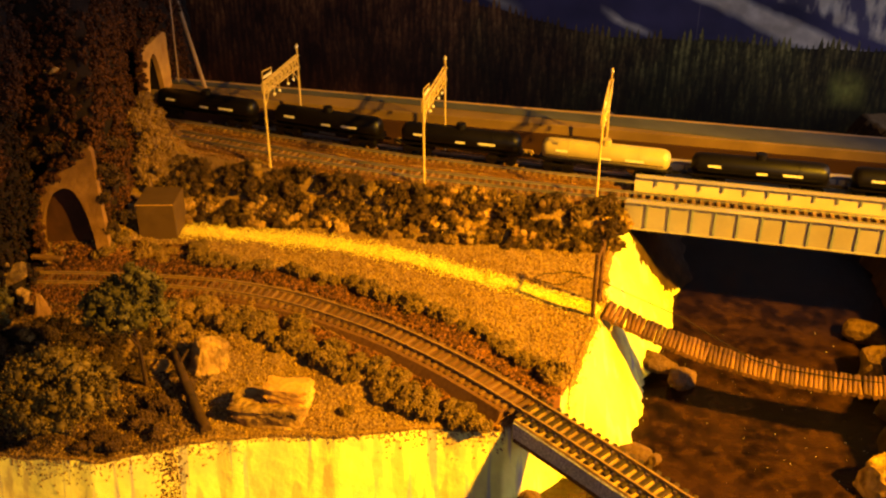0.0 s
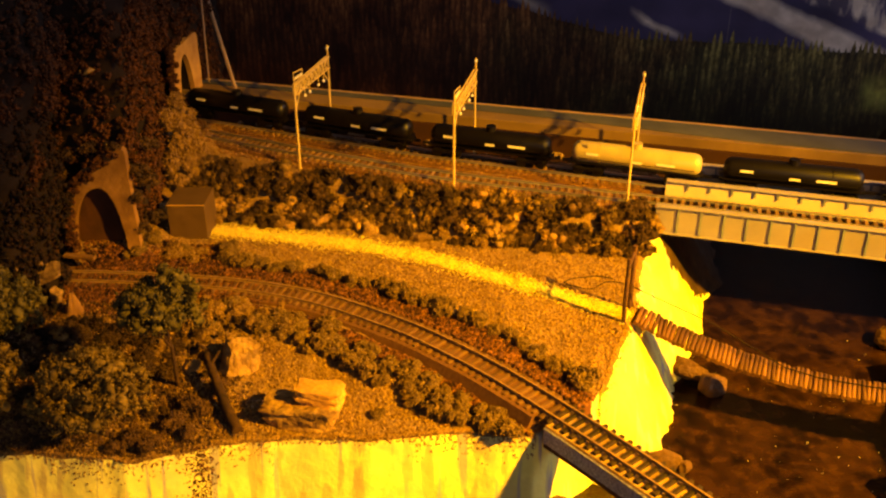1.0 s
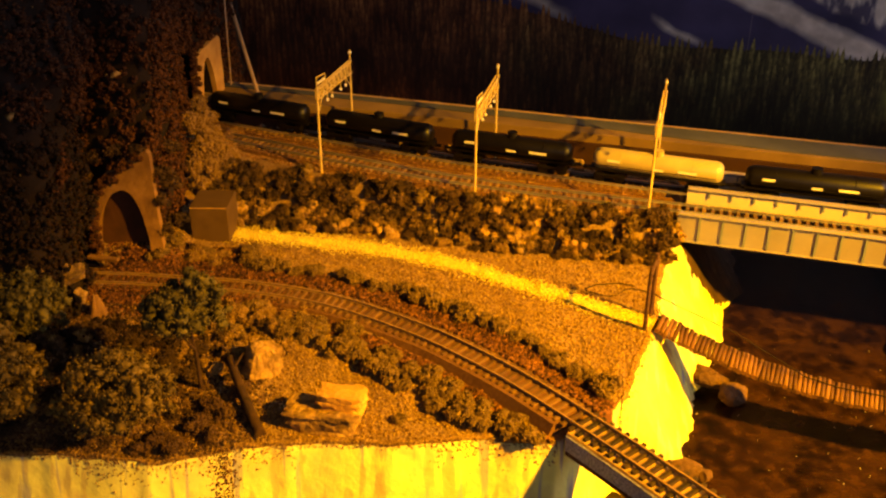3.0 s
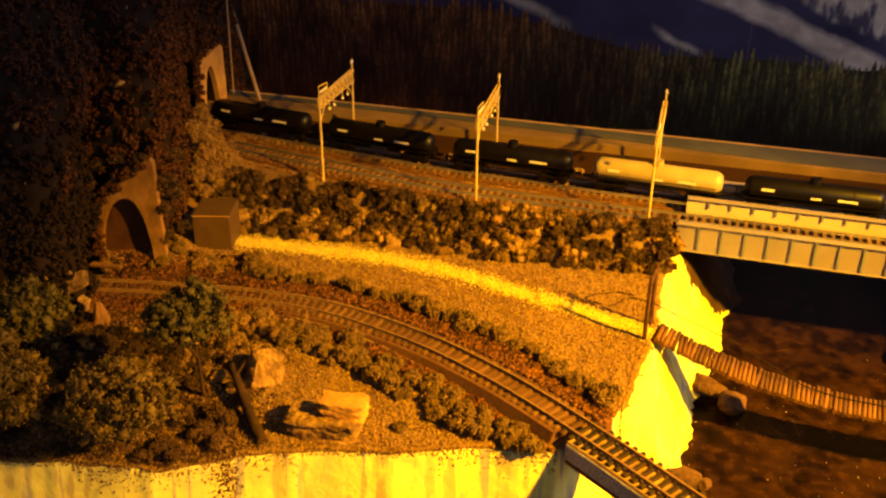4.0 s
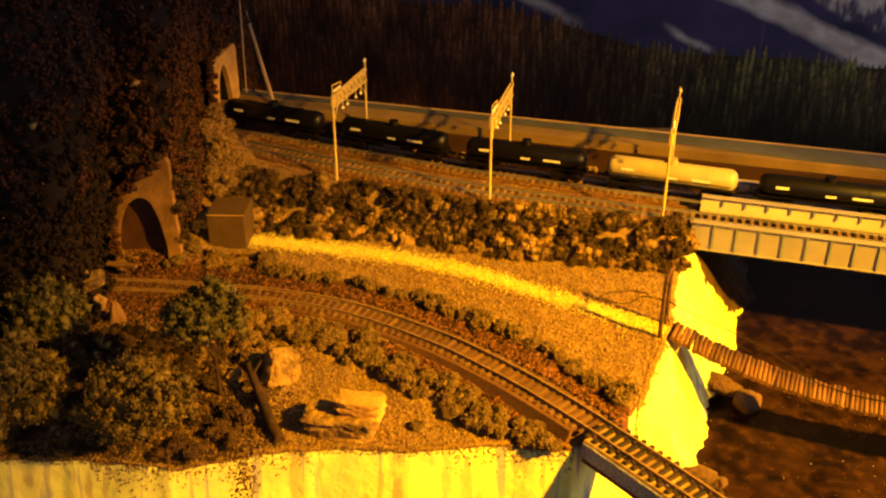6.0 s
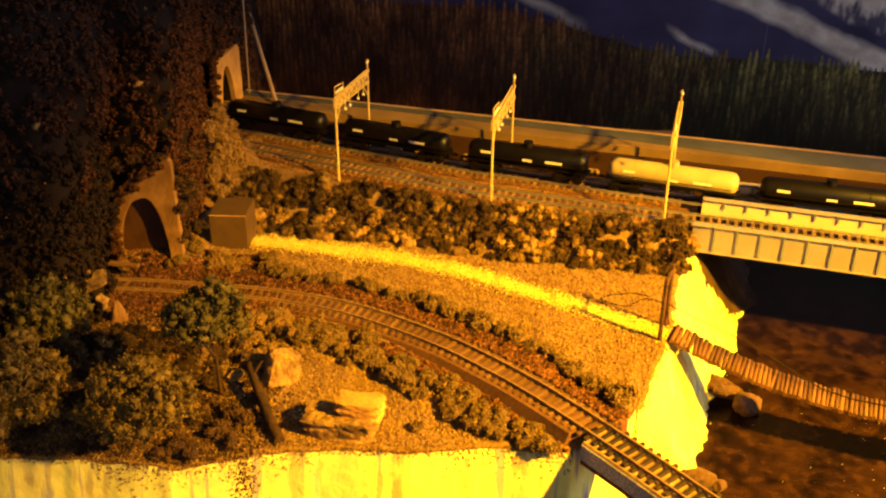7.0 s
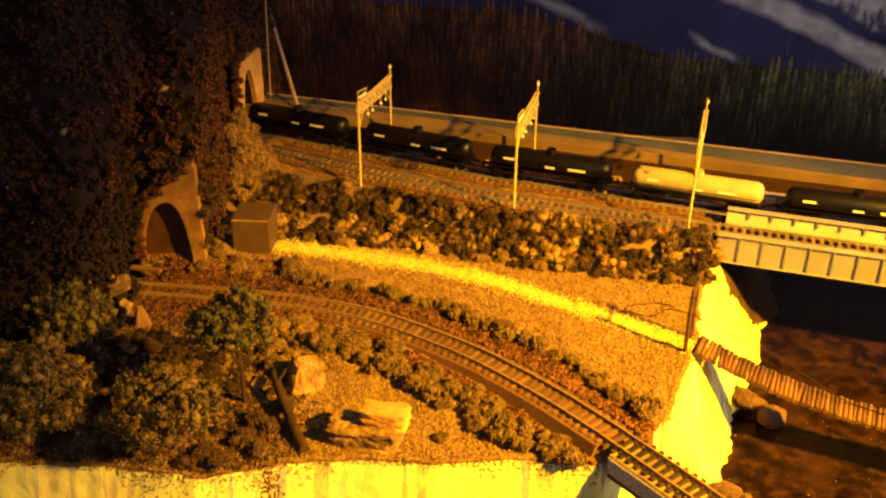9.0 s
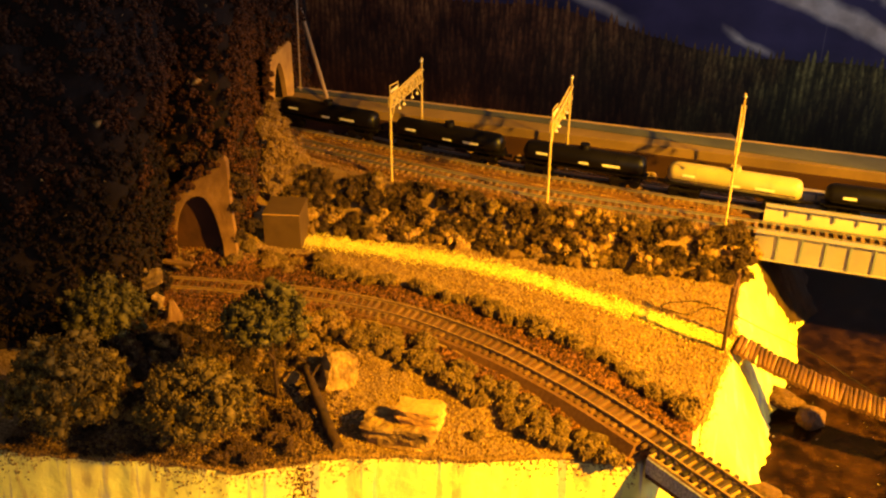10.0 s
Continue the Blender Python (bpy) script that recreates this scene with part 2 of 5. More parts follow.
M_STONE_SHADE = mat("stone_shade", [(0.022, 0.011, 0.005), (0.06, 0.03, 0.012)], 80, 0.85, bump=0.9, bump_scale=200)
M_HUT = mat("hut_brown", [(0.068, 0.036, 0.0115), (0.105, 0.057, 0.0195)], 60, 0.7, bump=0.15, second=((0.075, 0.04, 0.014), 30, 0.6))
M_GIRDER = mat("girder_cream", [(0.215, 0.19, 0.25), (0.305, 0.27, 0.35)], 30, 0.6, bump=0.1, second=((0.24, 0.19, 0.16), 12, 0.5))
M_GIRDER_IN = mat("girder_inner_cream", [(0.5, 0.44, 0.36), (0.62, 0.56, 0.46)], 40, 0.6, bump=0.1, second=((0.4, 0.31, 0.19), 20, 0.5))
M_BLUE = mat("girder_blue_grey", [(0.13, 0.15, 0.22), (0.2, 0.22, 0.3)], 80, 0.6)
M_MAST = mat("mast_cream", [(0.45, 0.3224, 0.1172), (0.648, 0.4763, 0.1841)], 120, 0.55)
M_BEAD = mat("bead_white", [(0.8, 0.75, 0.62), (0.85, 0.8, 0.7)], 50, 0.25, spec=0.6)
M_LOG = mat("plank_wood", [(0.07, 0.029, 0.0085), (0.115, 0.05, 0.0155), (0.165, 0.074, 0.0245)], 120, 0.75, bump=0.5, per="object", stretch=(1, 0.2, 1))
M_POST = mat("post_dark", [(0.045, 0.0221, 0.0121), (0.117, 0.0517, 0.027)], 150, 0.8, bump=0.4)
M_CORD = mat("cord_dark", [(0.006, 0.003, 0.002), (0.013, 0.007, 0.004)], 200, 0.9)
M_CONCRETE = mat("speckled_grey", [(0.2, 0.19, 0.22), (0.42, 0.4, 0.45), (0.68, 0.66, 0.72)], 700, 0.85, bump=0.4, second=((0.3, 0.27, 0.27), 40, 0.5))
M_WALL_FACE = mat("ledge_tan", [(0.175, 0.1056, 0.0378), (0.28, 0.1716, 0.063)], 25, 0.85, bump=0.1, second=((0.09, 0.056, 0.03), 6, 0.5))
M_WALL_SHADE = mat("ledge_shade_grey", [(0.055, 0.055, 0.06), (0.1, 0.1, 0.108)], 20, 0.85, second=((0.045, 0.047, 0.052), 9, 0.6))
M_BROWN = mat("trim_brown", [(0.0248, 0.009, 0.0048), (0.0527, 0.0186, 0.0084)], 40, 0.75, bump=0.15, stretch=(0.3, 1, 1))
M_CREAM = mat("cream_inlay", [(0.27, 0.177, 0.108), (0.378, 0.258, 0.162)], 60, 0.7)
M_STICK = mat("stick_wood", [(0.36, 0.236, 0.135), (0.495, 0.332, 0.203)], 60, 0.7, stretch=(1, 1, 0.1))
M_TANK = mat("tank_black", [(0.0022, 0.0015, 0.0015), (0.005, 0.0035, 0.0035)], 40, 0.42, spec=0.3)
M_TANK_PALE = mat("tank_pale", [(0.368, 0.2886, 0.125), (0.464, 0.37, 0.17)], 40, 0.35, spec=0.5)
M_WHITE = mat("marking_white", [(0.7, 0.68, 0.6), (0.8, 0.78, 0.7)], 60, 0.6)
M_ROOM = mat("room_paint", [(0.3, 0.28, 0.25), (0.38, 0.36, 0.33)], 3, 0.9)


def water_material():
    m = mat("water_brown", [(0.0022, 0.001, 0.0005), (0.009, 0.0036, 0.0014), (0.032, 0.0135, 0.0046)], 90, 0.26, spec=0.25, bump=0.6, bump_scale=260, detail=14, second=((0.036, 0.015, 0.0052), 34, 0.6))
    return m


M_WATER = water_material()


def plaster_material():
    """Bare pale plaster with seeps that run down the cliff."""
    m = mat("cliff_plaster", [(0.82, 0.78, 0.2), (0.88, 0.86, 0.25)], 60, 0.9, bump=0.45, bump_scale=90, second=((0.6, 0.47, 0.22), 26, 0.6))
    nt = m.node_tree
    bsdf = nt.nodes["Principled BSDF"]
    base = bsdf.inputs["Base Color"].links[0].from_socket
    coord, stretch, streak = (nt.nodes.new("ShaderNode" + k) for k in ("TexCoord", "Mapping", "TexNoise"))
    stretch.inputs["Scale"].default_value = (1, 1, 0.04)
    nt.links.new(coord.outputs["Object"], stretch.inputs[0])
    nt.links.new(stretch.outputs[0], streak.inputs["Vector"])
    streak.inputs["Scale"].default_value, streak.inputs["Detail"].default_value = 95, 8
    rise = nt.nodes.new("ShaderNodeMapRange")
    rise.inputs[1].default_value, rise.inputs[2].default_value, rise.inputs[4].default_value = 0.45, 0.4, 0.75
    nt.links.new(streak.outputs["Fac"], rise.inputs[0])
    blend = nt.nodes.new("ShaderNodeMix")
    blend.data_type = "RGBA"
    blend.inputs[7].default_value = (0.56, 0.45, 0.18, 1)
    nt.links.new(rise.outputs[0], blend.inputs[0])
    nt.links.new(base, blend.inputs[6])
    # narrow grey runs of thin paint
    fine, wash = nt.nodes.new("ShaderNodeTexNoise"), nt.nodes.new("ShaderNodeMapRange")
    fine.inputs["Scale"].default_value, fine.inputs["Detail"].default_value = 125, 4
    shift = nt.nodes.new("ShaderNodeMapping")
    shift.inputs["Location"].default_value, shift.inputs["Scale"].default_value = (3, 1, 0), (1, 0.3, 0.02)
    nt.links.new(coord.outputs["Object"], shift.inputs[0])
    nt.links.new(shift.outputs[0], fine.inputs["Vector"])
    wash.inputs[1].default_value, wash.inputs[2].default_value, wash.inputs[4].default_value = 0.575, 0.65, 0.85
    nt.links.new(fine.outputs["Fac"], wash.inputs[0])
    runs = nt.nodes.new("ShaderNodeMix")
    runs.data_type = "RGBA"
    runs.inputs[7].default_value = (0.36, 0.34, 0.36, 1)
    nt.links.new(wash.outputs[0], runs.inputs[0])
    nt.links.new(blend.outputs[2], runs.inputs[6])
    nt.links.new(runs.outputs[2], bsdf.inputs["Base Color"])
    for node in nt.nodes:
        if node.bl_idname == "ShaderNodeBump":
            node.inputs["Distance"].default_value = 0.0035
    return m


M_PLASTER = plaster_material()
M_GROUND = mat("ground_soil", [(0.0995, 0.0507, 0.0174), (0.23, 0.135, 0.0526), (0.352, 0.223, 0.099)], 520, 0.95, bump=1.0, bump_scale=700, detail=3, second=((0.122, 0.0575, 0.0217), 14, 0.55))


def backdrop_material():
    """A printed landscape: dark conifers below, blue slopes with pale scree above. u runs along, v up, in metres."""
    m = bpy.data.materials.new("printed_landscape")
    m.use_nodes = True
    nt = m.node_tree
    bsdf = nt.nodes["Principled BSDF"]
    bsdf.inputs["Roughness"].default_value = 0.6
    coord = nt.nodes.new("ShaderNodeTexCoord")
    split = nt.nodes.new("ShaderNodeSeparateXYZ")
    nt.links.new(coord.outputs["Object"], split.inputs[0])

    def noise_of(scale, stretch, detail=5):
        mp, n = nt.nodes.new("ShaderNodeMapping"), nt.nodes.new("ShaderNodeTexNoise")
        mp.inputs["Scale"].default_value = stretch
        n.inputs["Scale"].default_value, n.inputs["Detail"].default_value = scale, detail
        nt.links.new(coord.outputs["Object"], mp.inputs[0])
        nt.links.new(mp.outputs[0], n.inputs["Vector"])
        return n.outputs["Fac"]

    def ramp_of(fac, stops):
        r = nt.nodes.new("ShaderNodeValToRGB")
        while len(r.color_ramp.elements) < len(stops):
            r.color_ramp.elements.new(0.5)
        for e, (p, c) in zip(r.color_ramp.elements, stops):
            e.position, e.color = p, (*c, 1)
        nt.links.new(fac, r.inputs[0])
        return r.outputs[0]

    def maths(op, a, b):
        n = nt.nodes.new("ShaderNodeMath")
        n.operation = op
        for s, v in zip(n.inputs, (a, b)):
            if isinstance(v, (int, float)):
                s.default_value = v
            else:
                nt.links.new(v, s)
        return n.outputs[0]

    def blend(fac, a, b):
        n = nt.nodes.new("ShaderNodeMix")
        n.data_type = "RGBA"
        nt.links.new(fac, n.inputs[0])
        nt.links.new(a, n.inputs[6])
        nt.links.new(b, n.inputs[7])
        return n.outputs[2]

    u, v = split.outputs["X"], split.outputs["Z"]
    # the tree line climbs to the left
    rise = maths("MINIMUM", maths("MULTIPLY", maths("MAXIMUM", maths("SUBTRACT", 0.0, u), 0.0), 0.21), 0.045)
    crest = maths("ADD", rise, maths("ADD", maths("MULTIPLY", noise_of(9, (1, 1, 0.05), 2), 0.02), TREE_LINE + 0.006))
    bough = noise_of(330, (1, 1, 0.8), 4)
    grain = noise_of(230, (1, 1, 0.7), 6)

    def white(value, seed):
        n = nt.nodes.new("ShaderNodeTexWhiteNoise")
        n.noise_dimensions = "1D"
        nt.links.new(maths("ADD", value, seed), n.inputs["W"])
        return n.outputs["Value"]

    def spires(k, under, depth):
        """One row of conifers: pointed crowns with ragged boughs, each of its own height and shade, over the rows behind."""
        column = maths("ADD", maths("MULTIPLY", u, 128.0 - 3.0 * k), 0.37 * k)
        cell = maths("FLOOR", column, 0.0)
        own, shift = white(cell, 7.3 * k + 0.5), white(cell, 3.1 * k + 40.5)
        aside = maths("ABSOLUTE", maths("ADD", maths("SUBTRACT", maths("SUBTRACT", column, cell), 0.5), maths("MULTIPLY", maths("SUBTRACT", shift, 0.5), 0.4)), 0.0)
        tip = maths("ADD", maths("SUBTRACT", crest, depth), maths("MULTIPLY", maths("SUBTRACT", own, 0.5), 0.016))
        below = maths("SUBTRACT", tip, v)
        half = maths("MINIMUM", maths("MULTIPLY", below, maths("ADD", 12.0, maths("MULTIPLY", bough, 34.0))), 0.72)
        inside = maths("LESS_THAN", aside, half)
        # crowns are paler near the tip and down the middle
        pale = maths("SUBTRACT", 1.1, maths("MULTIPLY", maths("MINIMUM", below, 0.06), 9.0))
        middle = maths("SUBTRACT", 1.1, maths("MULTIPLY", aside, 1.0))
        tone = maths("MULTIPLY", maths("MULTIPLY", pale, middle), maths("ADD", 0.27, maths("MULTIPLY", own, 0.45)))
        tone = maths("MULTIPLY", tone, maths("ADD", 0.1, maths("MULTIPLY", grain, 1.75)))
        n = nt.nodes.new("ShaderNodeMix")
        nt.links.new(inside, n.inputs[0])
        nt.links.new(under, n.inputs[2])
        nt.links.new(tone, n.inputs[3])
        return n.outputs[0]

    tone = maths("MULTIPLY", grain, 0.5)
    for k in range(11):
        tone = spires(k, tone, 0.0165 * k)
    # thin pale stems here and there
    stems = maths("MULTIPLY", maths("GREATER_THAN", noise_of(300, (1, 1, 0.02), 1), 0.74), maths("MULTIPLY", noise_of(30, (1, 1, 1), 2), 0.5))
    tone = maths("ADD", tone, stems)
    # the print is darker towards its foot
    foot = nt.nodes.new("ShaderNodeMapRange")
    nt.links.new(maths("SUBTRACT", crest, v), foot.inputs[0])
    foot.inputs[1].default_value, foot.inputs[2].default_value, foot.inputs[3].default_value, foot.inputs[4].default_value = 0.015, 0.11, 1.2, 0.6
    tone = maths("MULTIPLY", tone, foot.outputs[0])
    russet = ramp_of(tone, [(0.0, (0.01, 0.0042, 0.003)), (0.3, (0.066, 0.0235, 0.011)), (0.6, (0.18, 0.066, 0.027)), (1.0, (0.36, 0.165, 0.062))])
    green = ramp_of(tone, [(0.0, (0.006, 0.006, 0.0035)), (0.3, (0.027, 0.024, 0.01)), (0.6, (0.085, 0.077, 0.03)), (1.0, (0.24, 0.22, 0.085))])
    # left woods redder: warm lamp light mixed into the print's own hues
    turn = nt.nodes.new("ShaderNodeMapRange")
    turn.inputs[1].default_value, turn.inputs[2].default_value = -0.28, 0.12
    nt.links.new(maths("ADD", u, maths("MULTIPLY", maths("SUBTRACT", noise_of(16, (1, 1, 1), 3), 0.5), 0.5)), turn.inputs[0])
    trees = blend(turn.outputs[0], russet, green)
    slope = ramp_of(noise_of(5, (1, 1, 1.4)), [(0.35, (0.017, 0.016, 0.058)), (0.6, (0.085, 0.075, 0.2))])
    scree = ramp_of(noise_of(40, (1, 1, 1)), [(0.35, (0.6, 0.53, 0.46)), (0.65, (0.92, 0.84, 0.76))])
    # scree runs in slanting bands down the slope
    q = maths("ADD", maths("ADD", v, maths("MULTIPLY", u, 0.4)), maths("MULTIPLY", maths("SUBTRACT", noise_of(14, (1, 1, 1)), 0.5), 0.03))

    def between(value, lo, hi, soft):
        up, down = nt.nodes.new("ShaderNodeMapRange"), nt.nodes.new("ShaderNodeMapRange")
        up.inputs[1].default_value, up.inputs[2].default_value = lo - soft, lo + soft
        down.inputs[1].default_value, down.inputs[2].default_value = hi + soft, hi - soft
        nt.links.new(value, up.inputs[0])
        nt.links.new(value, down.inputs[0])
        return maths("MULTIPLY", up.outputs[0], down.outputs[0])

    small = maths("MULTIPLY", between(q, 0.0985, 0.107, 0.004), between(u, 0.015, 0.07, 0.012))
    left = maths("MULTIPLY", between(q, 0.045, 0.06, 0.006), between(u, -0.25, -0.12, 0.02))
    crag = ramp_of(maths("ADD", maths("MULTIPLY", noise_of(70, (1, 1, 0.3)), 0.6), maths("MULTIPLY", noise_of(22, (1, 1, 1)), 0.4)), [(0.46, (0.06, 0.06, 0.06)), (0.56, (1, 1, 1))])
    small = maths("MAXIMUM", small, maths("MULTIPLY", left, 0.7))
    bands = maths("MAXIMUM", maths("MAXIMUM", between(q, 0.174, 0.206, 0.006), small), maths("MULTIPLY", between(q, 0.227, 0.6, 0.004), crag))
    # a pale vertical seam in the print
    seam = maths("MULTIPLY", maths("MULTIPLY", between(u, 0.1378, 0.1382, 0.0007), between(v, 0.045, 0.13, 0.012)), 0.3)
    bands = maths("MAXIMUM", bands, seam)
    mountain = blend(bands, slope, scree)
    # above the farthest row's tips stands the mountain
    column = maths("MULTIPLY", u, 128.0)
    cell = maths("FLOOR", column, 0.0)
    own, shift = white(cell, 0.5), white(cell, 40.5)
    aside = maths("ABSOLUTE", maths("ADD", maths("SUBTRACT", maths("SUBTRACT", column, cell), 0.5), maths("MULTIPLY", maths("SUBTRACT", shift, 0.5), 0.4)), 0.0)
    spire = maths("SUBTRACT", maths("ADD", crest, maths("MULTIPLY", maths("SUBTRACT", own, 0.5), 0.016)), maths("DIVIDE", aside, maths("ADD", 12.0, maths("MULTIPLY", bough, 34.0))))
    above = maths("GREATER_THAN", v, maths("MAXIMUM", spire, maths("SUBTRACT", crest, 0.01)))
    # broad light and dark patches in the woods
    patch = maths("MULTIPLY", noise_of(13, (1, 1, 0.7)), 1.0)
    shade = ramp_of(patch, [(0.36, (0.6, 0.46, 0.4)), (0.62, (1.75, 1.65, 1.25))])
    mul = nt.nodes.new("ShaderNodeMix")
    mul.data_type, mul.blend_type = "RGBA", "MULTIPLY"
    mul.inputs[0].default_value = 1.0
    # one pale green crown among the conifers
    crown = maths("MULTIPLY", maths("MULTIPLY", between(u, 0.33, 0.362, 0.014), between(v, -0.006, 0.03, 0.014)), noise_of(90, (1, 1, 0.8)))
    pale = nt.nodes.new("ShaderNodeRGB")
    pale.outputs[0].default_value = (0.62, 0.72, 0.17, 1)
    trees = blend(crown, trees, pale.outputs[0])
    nt.links.new(trees, mul.inputs[6])
    nt.links.new(shade, mul.inputs[7])
    nt.links.new(blend(above, mul.outputs[2], mountain), bsdf.inputs["Base Color"])
    return m


# ---- setting ----
def line_of(pairs):
    a = np.array(pairs, float)
    return lambda q: np.interp(q, a[:, 0], a[:, 1])


FRONT = line_of([(-0.7, 0.5), (-0.4, 0.506), (-0.3, 0.507), (-0.235, 0.504), (-0.21, 0.511), (-0.18, 0.522), (-0.12, 0.532), (-0.05, 0.536), (0.04, 0.543), (0.08, 0.545)])
RIM = line_of([(0.4, 0.045), (0.545, 0.052), (0.562, 0.084), (0.584, 0.096), (0.629, 0.109), (0.675, 0.127), (0.698, 0.136), (0.767, 0.146), (0.824, 0.161), (0.86, 0.17), (1.0, 0.2)])
FOOT = line_of([(0.4, 0.09), (0.54, 0.106), (0.57, 0.122), (0.61, 0.155), (0.66, 0.172), (0.7, 0.184), (0.78, 0.222), (0.85, 0.237), (0.88, 0.262), (1.0, 0.28)])
FAR_FOOT = line_of([(0.4, 0.31), (0.56, 0.322), (0.6, 0.338), (0.7, 0.385), (0.8, 0.43), (1.0, 0.46)])
BANK = line_of([(-0.4, 0.86), (-0.26, 0.85), (-0.16, 0.842), (-0.1, 0.836), (0.0, 0.812), (0.06, 0.804), (0.15, 0.797), (0.4, 0.76)])
CREST = line_of([(-0.4, 0.95), (-0.3, 0.93), (-0.183, 0.905), (-0.022, 0.858), (0.143, 0.828), (0.4, 0.78)])
# edge of the girder shade that is painted on the gorge wall
SHADE_EDGE = line_of([(0.12, 0.83), (0.166, 0.827), (0.175, 0.816), (0.19, 0.8135), (0.217, 0.834), (0.24, 0.862)])
WATER_Z, UPPER_Z = -0.07, 0.043


def wobble(x, y, scale, seed):
    """Smooth cheap noise of an array, about -1 to 1."""
    r = np.random.default_rng(seed)
    out = 0
    for k in range(7):
        a, ph = r.uniform(0, 2 * np.pi), r.uniform(0, 2 * np.pi)
        f = scale * r.uniform(0.6, 2.2)
        out = out + np.sin(f * (x * np.cos(a) + y * np.sin(a)) + ph + 1.5 * np.sin(0.6 * f * (y * np.cos(a) - x * np.sin(a)) + ph * 2))
    return out / 4


def smooth(t):
    t = np.clip(t, 0, 1)
    return t * t * (3 - 2 * t)


def rim_wander(x, y):
    return 0.0022 * wobble(x, y * 0.05, 32, 6) + 0.0007 * wobble(x, y * 0.1, 150, 8)


def rim_rough(x, y):
    return 0.005 * wobble(x * 0.2, y, 80, 4) + 0.0016 * wobble(x * 0.3, y, 240, 5)


def height(x, y, bare=False):
    """The land's height over the plan; bare: how far down a cliff the place is, 0 to 1."""
    x, y = np.asarray(x, float), np.asarray(y, float)
    z = 0.001 + 0.008 * smooth((y - 0.55) / 0.15) + 0.0012 * wobble(x, y, 60, 1) + 0.0007 * wobble(x, y, 190, 2)
    z = z + 0.014 * smooth((-0.27 - x) / 0.06) * smooth((y - 0.76) / 0.02)
    back = 1.03 - 0.22 * (x + 0.315)
    lift = (1 - 0.5 * smooth((y - back) / 0.02)) * smooth((y - BANK(x)) / (CREST(x) - BANK(x)))
    z = z + lift * (UPPER_Z - 0.009 + 0.001 * wobble(x, y, 90, 3) - z * 0.3) * 1.0
    rough_x = rim_rough(x, y)
    rough_y = rim_wander(x, y)
    t = (x - RIM(y) + rough_x * 0.5) / (FOOT(y) - RIM(y) + rough_x + smooth((y - 0.575) / 0.03) * (0.0045 * wobble(x * 0.6, y, 75, 44) + 0.0018 * wobble(x, y, 260, 45)))
    t2 = (FAR_FOOT(y) + 0.05 - x + rough_x) / 0.05
    gorge = smooth(np.minimum(t, t2) * 0.92 + 0.04) * 0.5 + 0.5 * np.clip(np.minimum(t, t2), 0, 1)
    front = np.clip((FRONT(x) - y + rough_y) / 0.016, 0, 1) * (x < 0.3)
    bottom = WATER_Z - 0.006 + 0.0015 * wobble(x, y, 70, 9)
    corner = np.clip(((x - 0.046) * 0.68 - (y - 0.545) * 0.73 + rough_y) / 0.012, 0, 1) * (x < 0.3) * (x > 0.02) * (y < 0.6)
    f = np.maximum(np.maximum(gorge, front), corner)
    if bare:
        return f
    return z * (1 - f) + bottom * f


def build_ground():
    xs = np.unique(np.round(np.r_[np.arange(-0.7, -0.42, 0.005), np.arange(-0.42, 0.04, 0.0018), np.arange(0.04, 0.27, 0.0016), np.arange(0.27, 0.75, 0.004)], 5))
    ys = np.unique(np.round(np.r_[np.arange(0.36, 0.49, 0.008), np.arange(0.49, 0.56, 0.0012), np.arange(0.56, 1.14, 0.003)], 5))
    gx, gy = np.meshgrid(xs, ys)
    # rows near the front cliff follow its rim
    gy = gy + (1 - smooth((gy - 0.56) / 0.06)) * (FRONT(gx) - 0.53 + rim_wander(gx, gy)) * (gx < 0.12)
    # columns near the gorge follow its rim
    at = np.clip(gy, 0.575, 0.9)
    gx = gx + smooth((gx - 0.02) / 0.07) * (1 - smooth((gx - 0.18) / 0.14)) * smooth((gy - 0.55) / 0.03) * (RIM(at) - 0.12 - 0.5 * rim_rough(RIM(at), at))
    gz = height(gx, gy)
    verts = np.stack([gx, gy, gz], -1).reshape(-1, 3)
    n, k = len(xs), len(ys)
    i = np.arange(n * (k - 1)).reshape(k - 1, n)[:, :-1].ravel()
    faces = np.stack([i, i + 1, i + n + 1, i + n], 1)
    me = bpy.data.meshes.new("ground")
    me.vertices.add(len(verts))
    me.vertices.foreach_set("co", verts.ravel())
    me.loops.add(faces.size)
    me.loops.foreach_set("vertex_index", faces.ravel().astype(np.int32))
    me.polygons.add(len(faces))
    me.polygons.foreach_set("loop_start", np.arange(len(faces)) * 4)
    me.polygons.foreach_set("use_smooth", np.ones(len(faces), bool))
    mid = verts[faces].mean(1)
    me.materials.append(M_GROUND)
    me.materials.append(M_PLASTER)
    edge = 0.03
    me.materials.append(M_STONE_SHADE)
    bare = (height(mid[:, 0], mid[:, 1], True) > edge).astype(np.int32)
    # the girder's shade on the plaster, and the far bank, are painted dark
    under = (mid[:, 1] > SHADE_EDGE(mid[:, 0]) + 0.0018 * wobble(mid[:, 0], mid[:, 2], 170, 23) + 0.0015 * wobble(mid[:, 0], mid[:, 2], 500, 24)) | (mid[:, 0] > 0.3)
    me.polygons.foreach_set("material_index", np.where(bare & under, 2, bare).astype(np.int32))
    me.update(calc_edges=True)
    return tagged(from_mesh("ground", me, M_GROUND), "tan gravel model landscape with pale plaster cliffs", "ground", kind="structure")


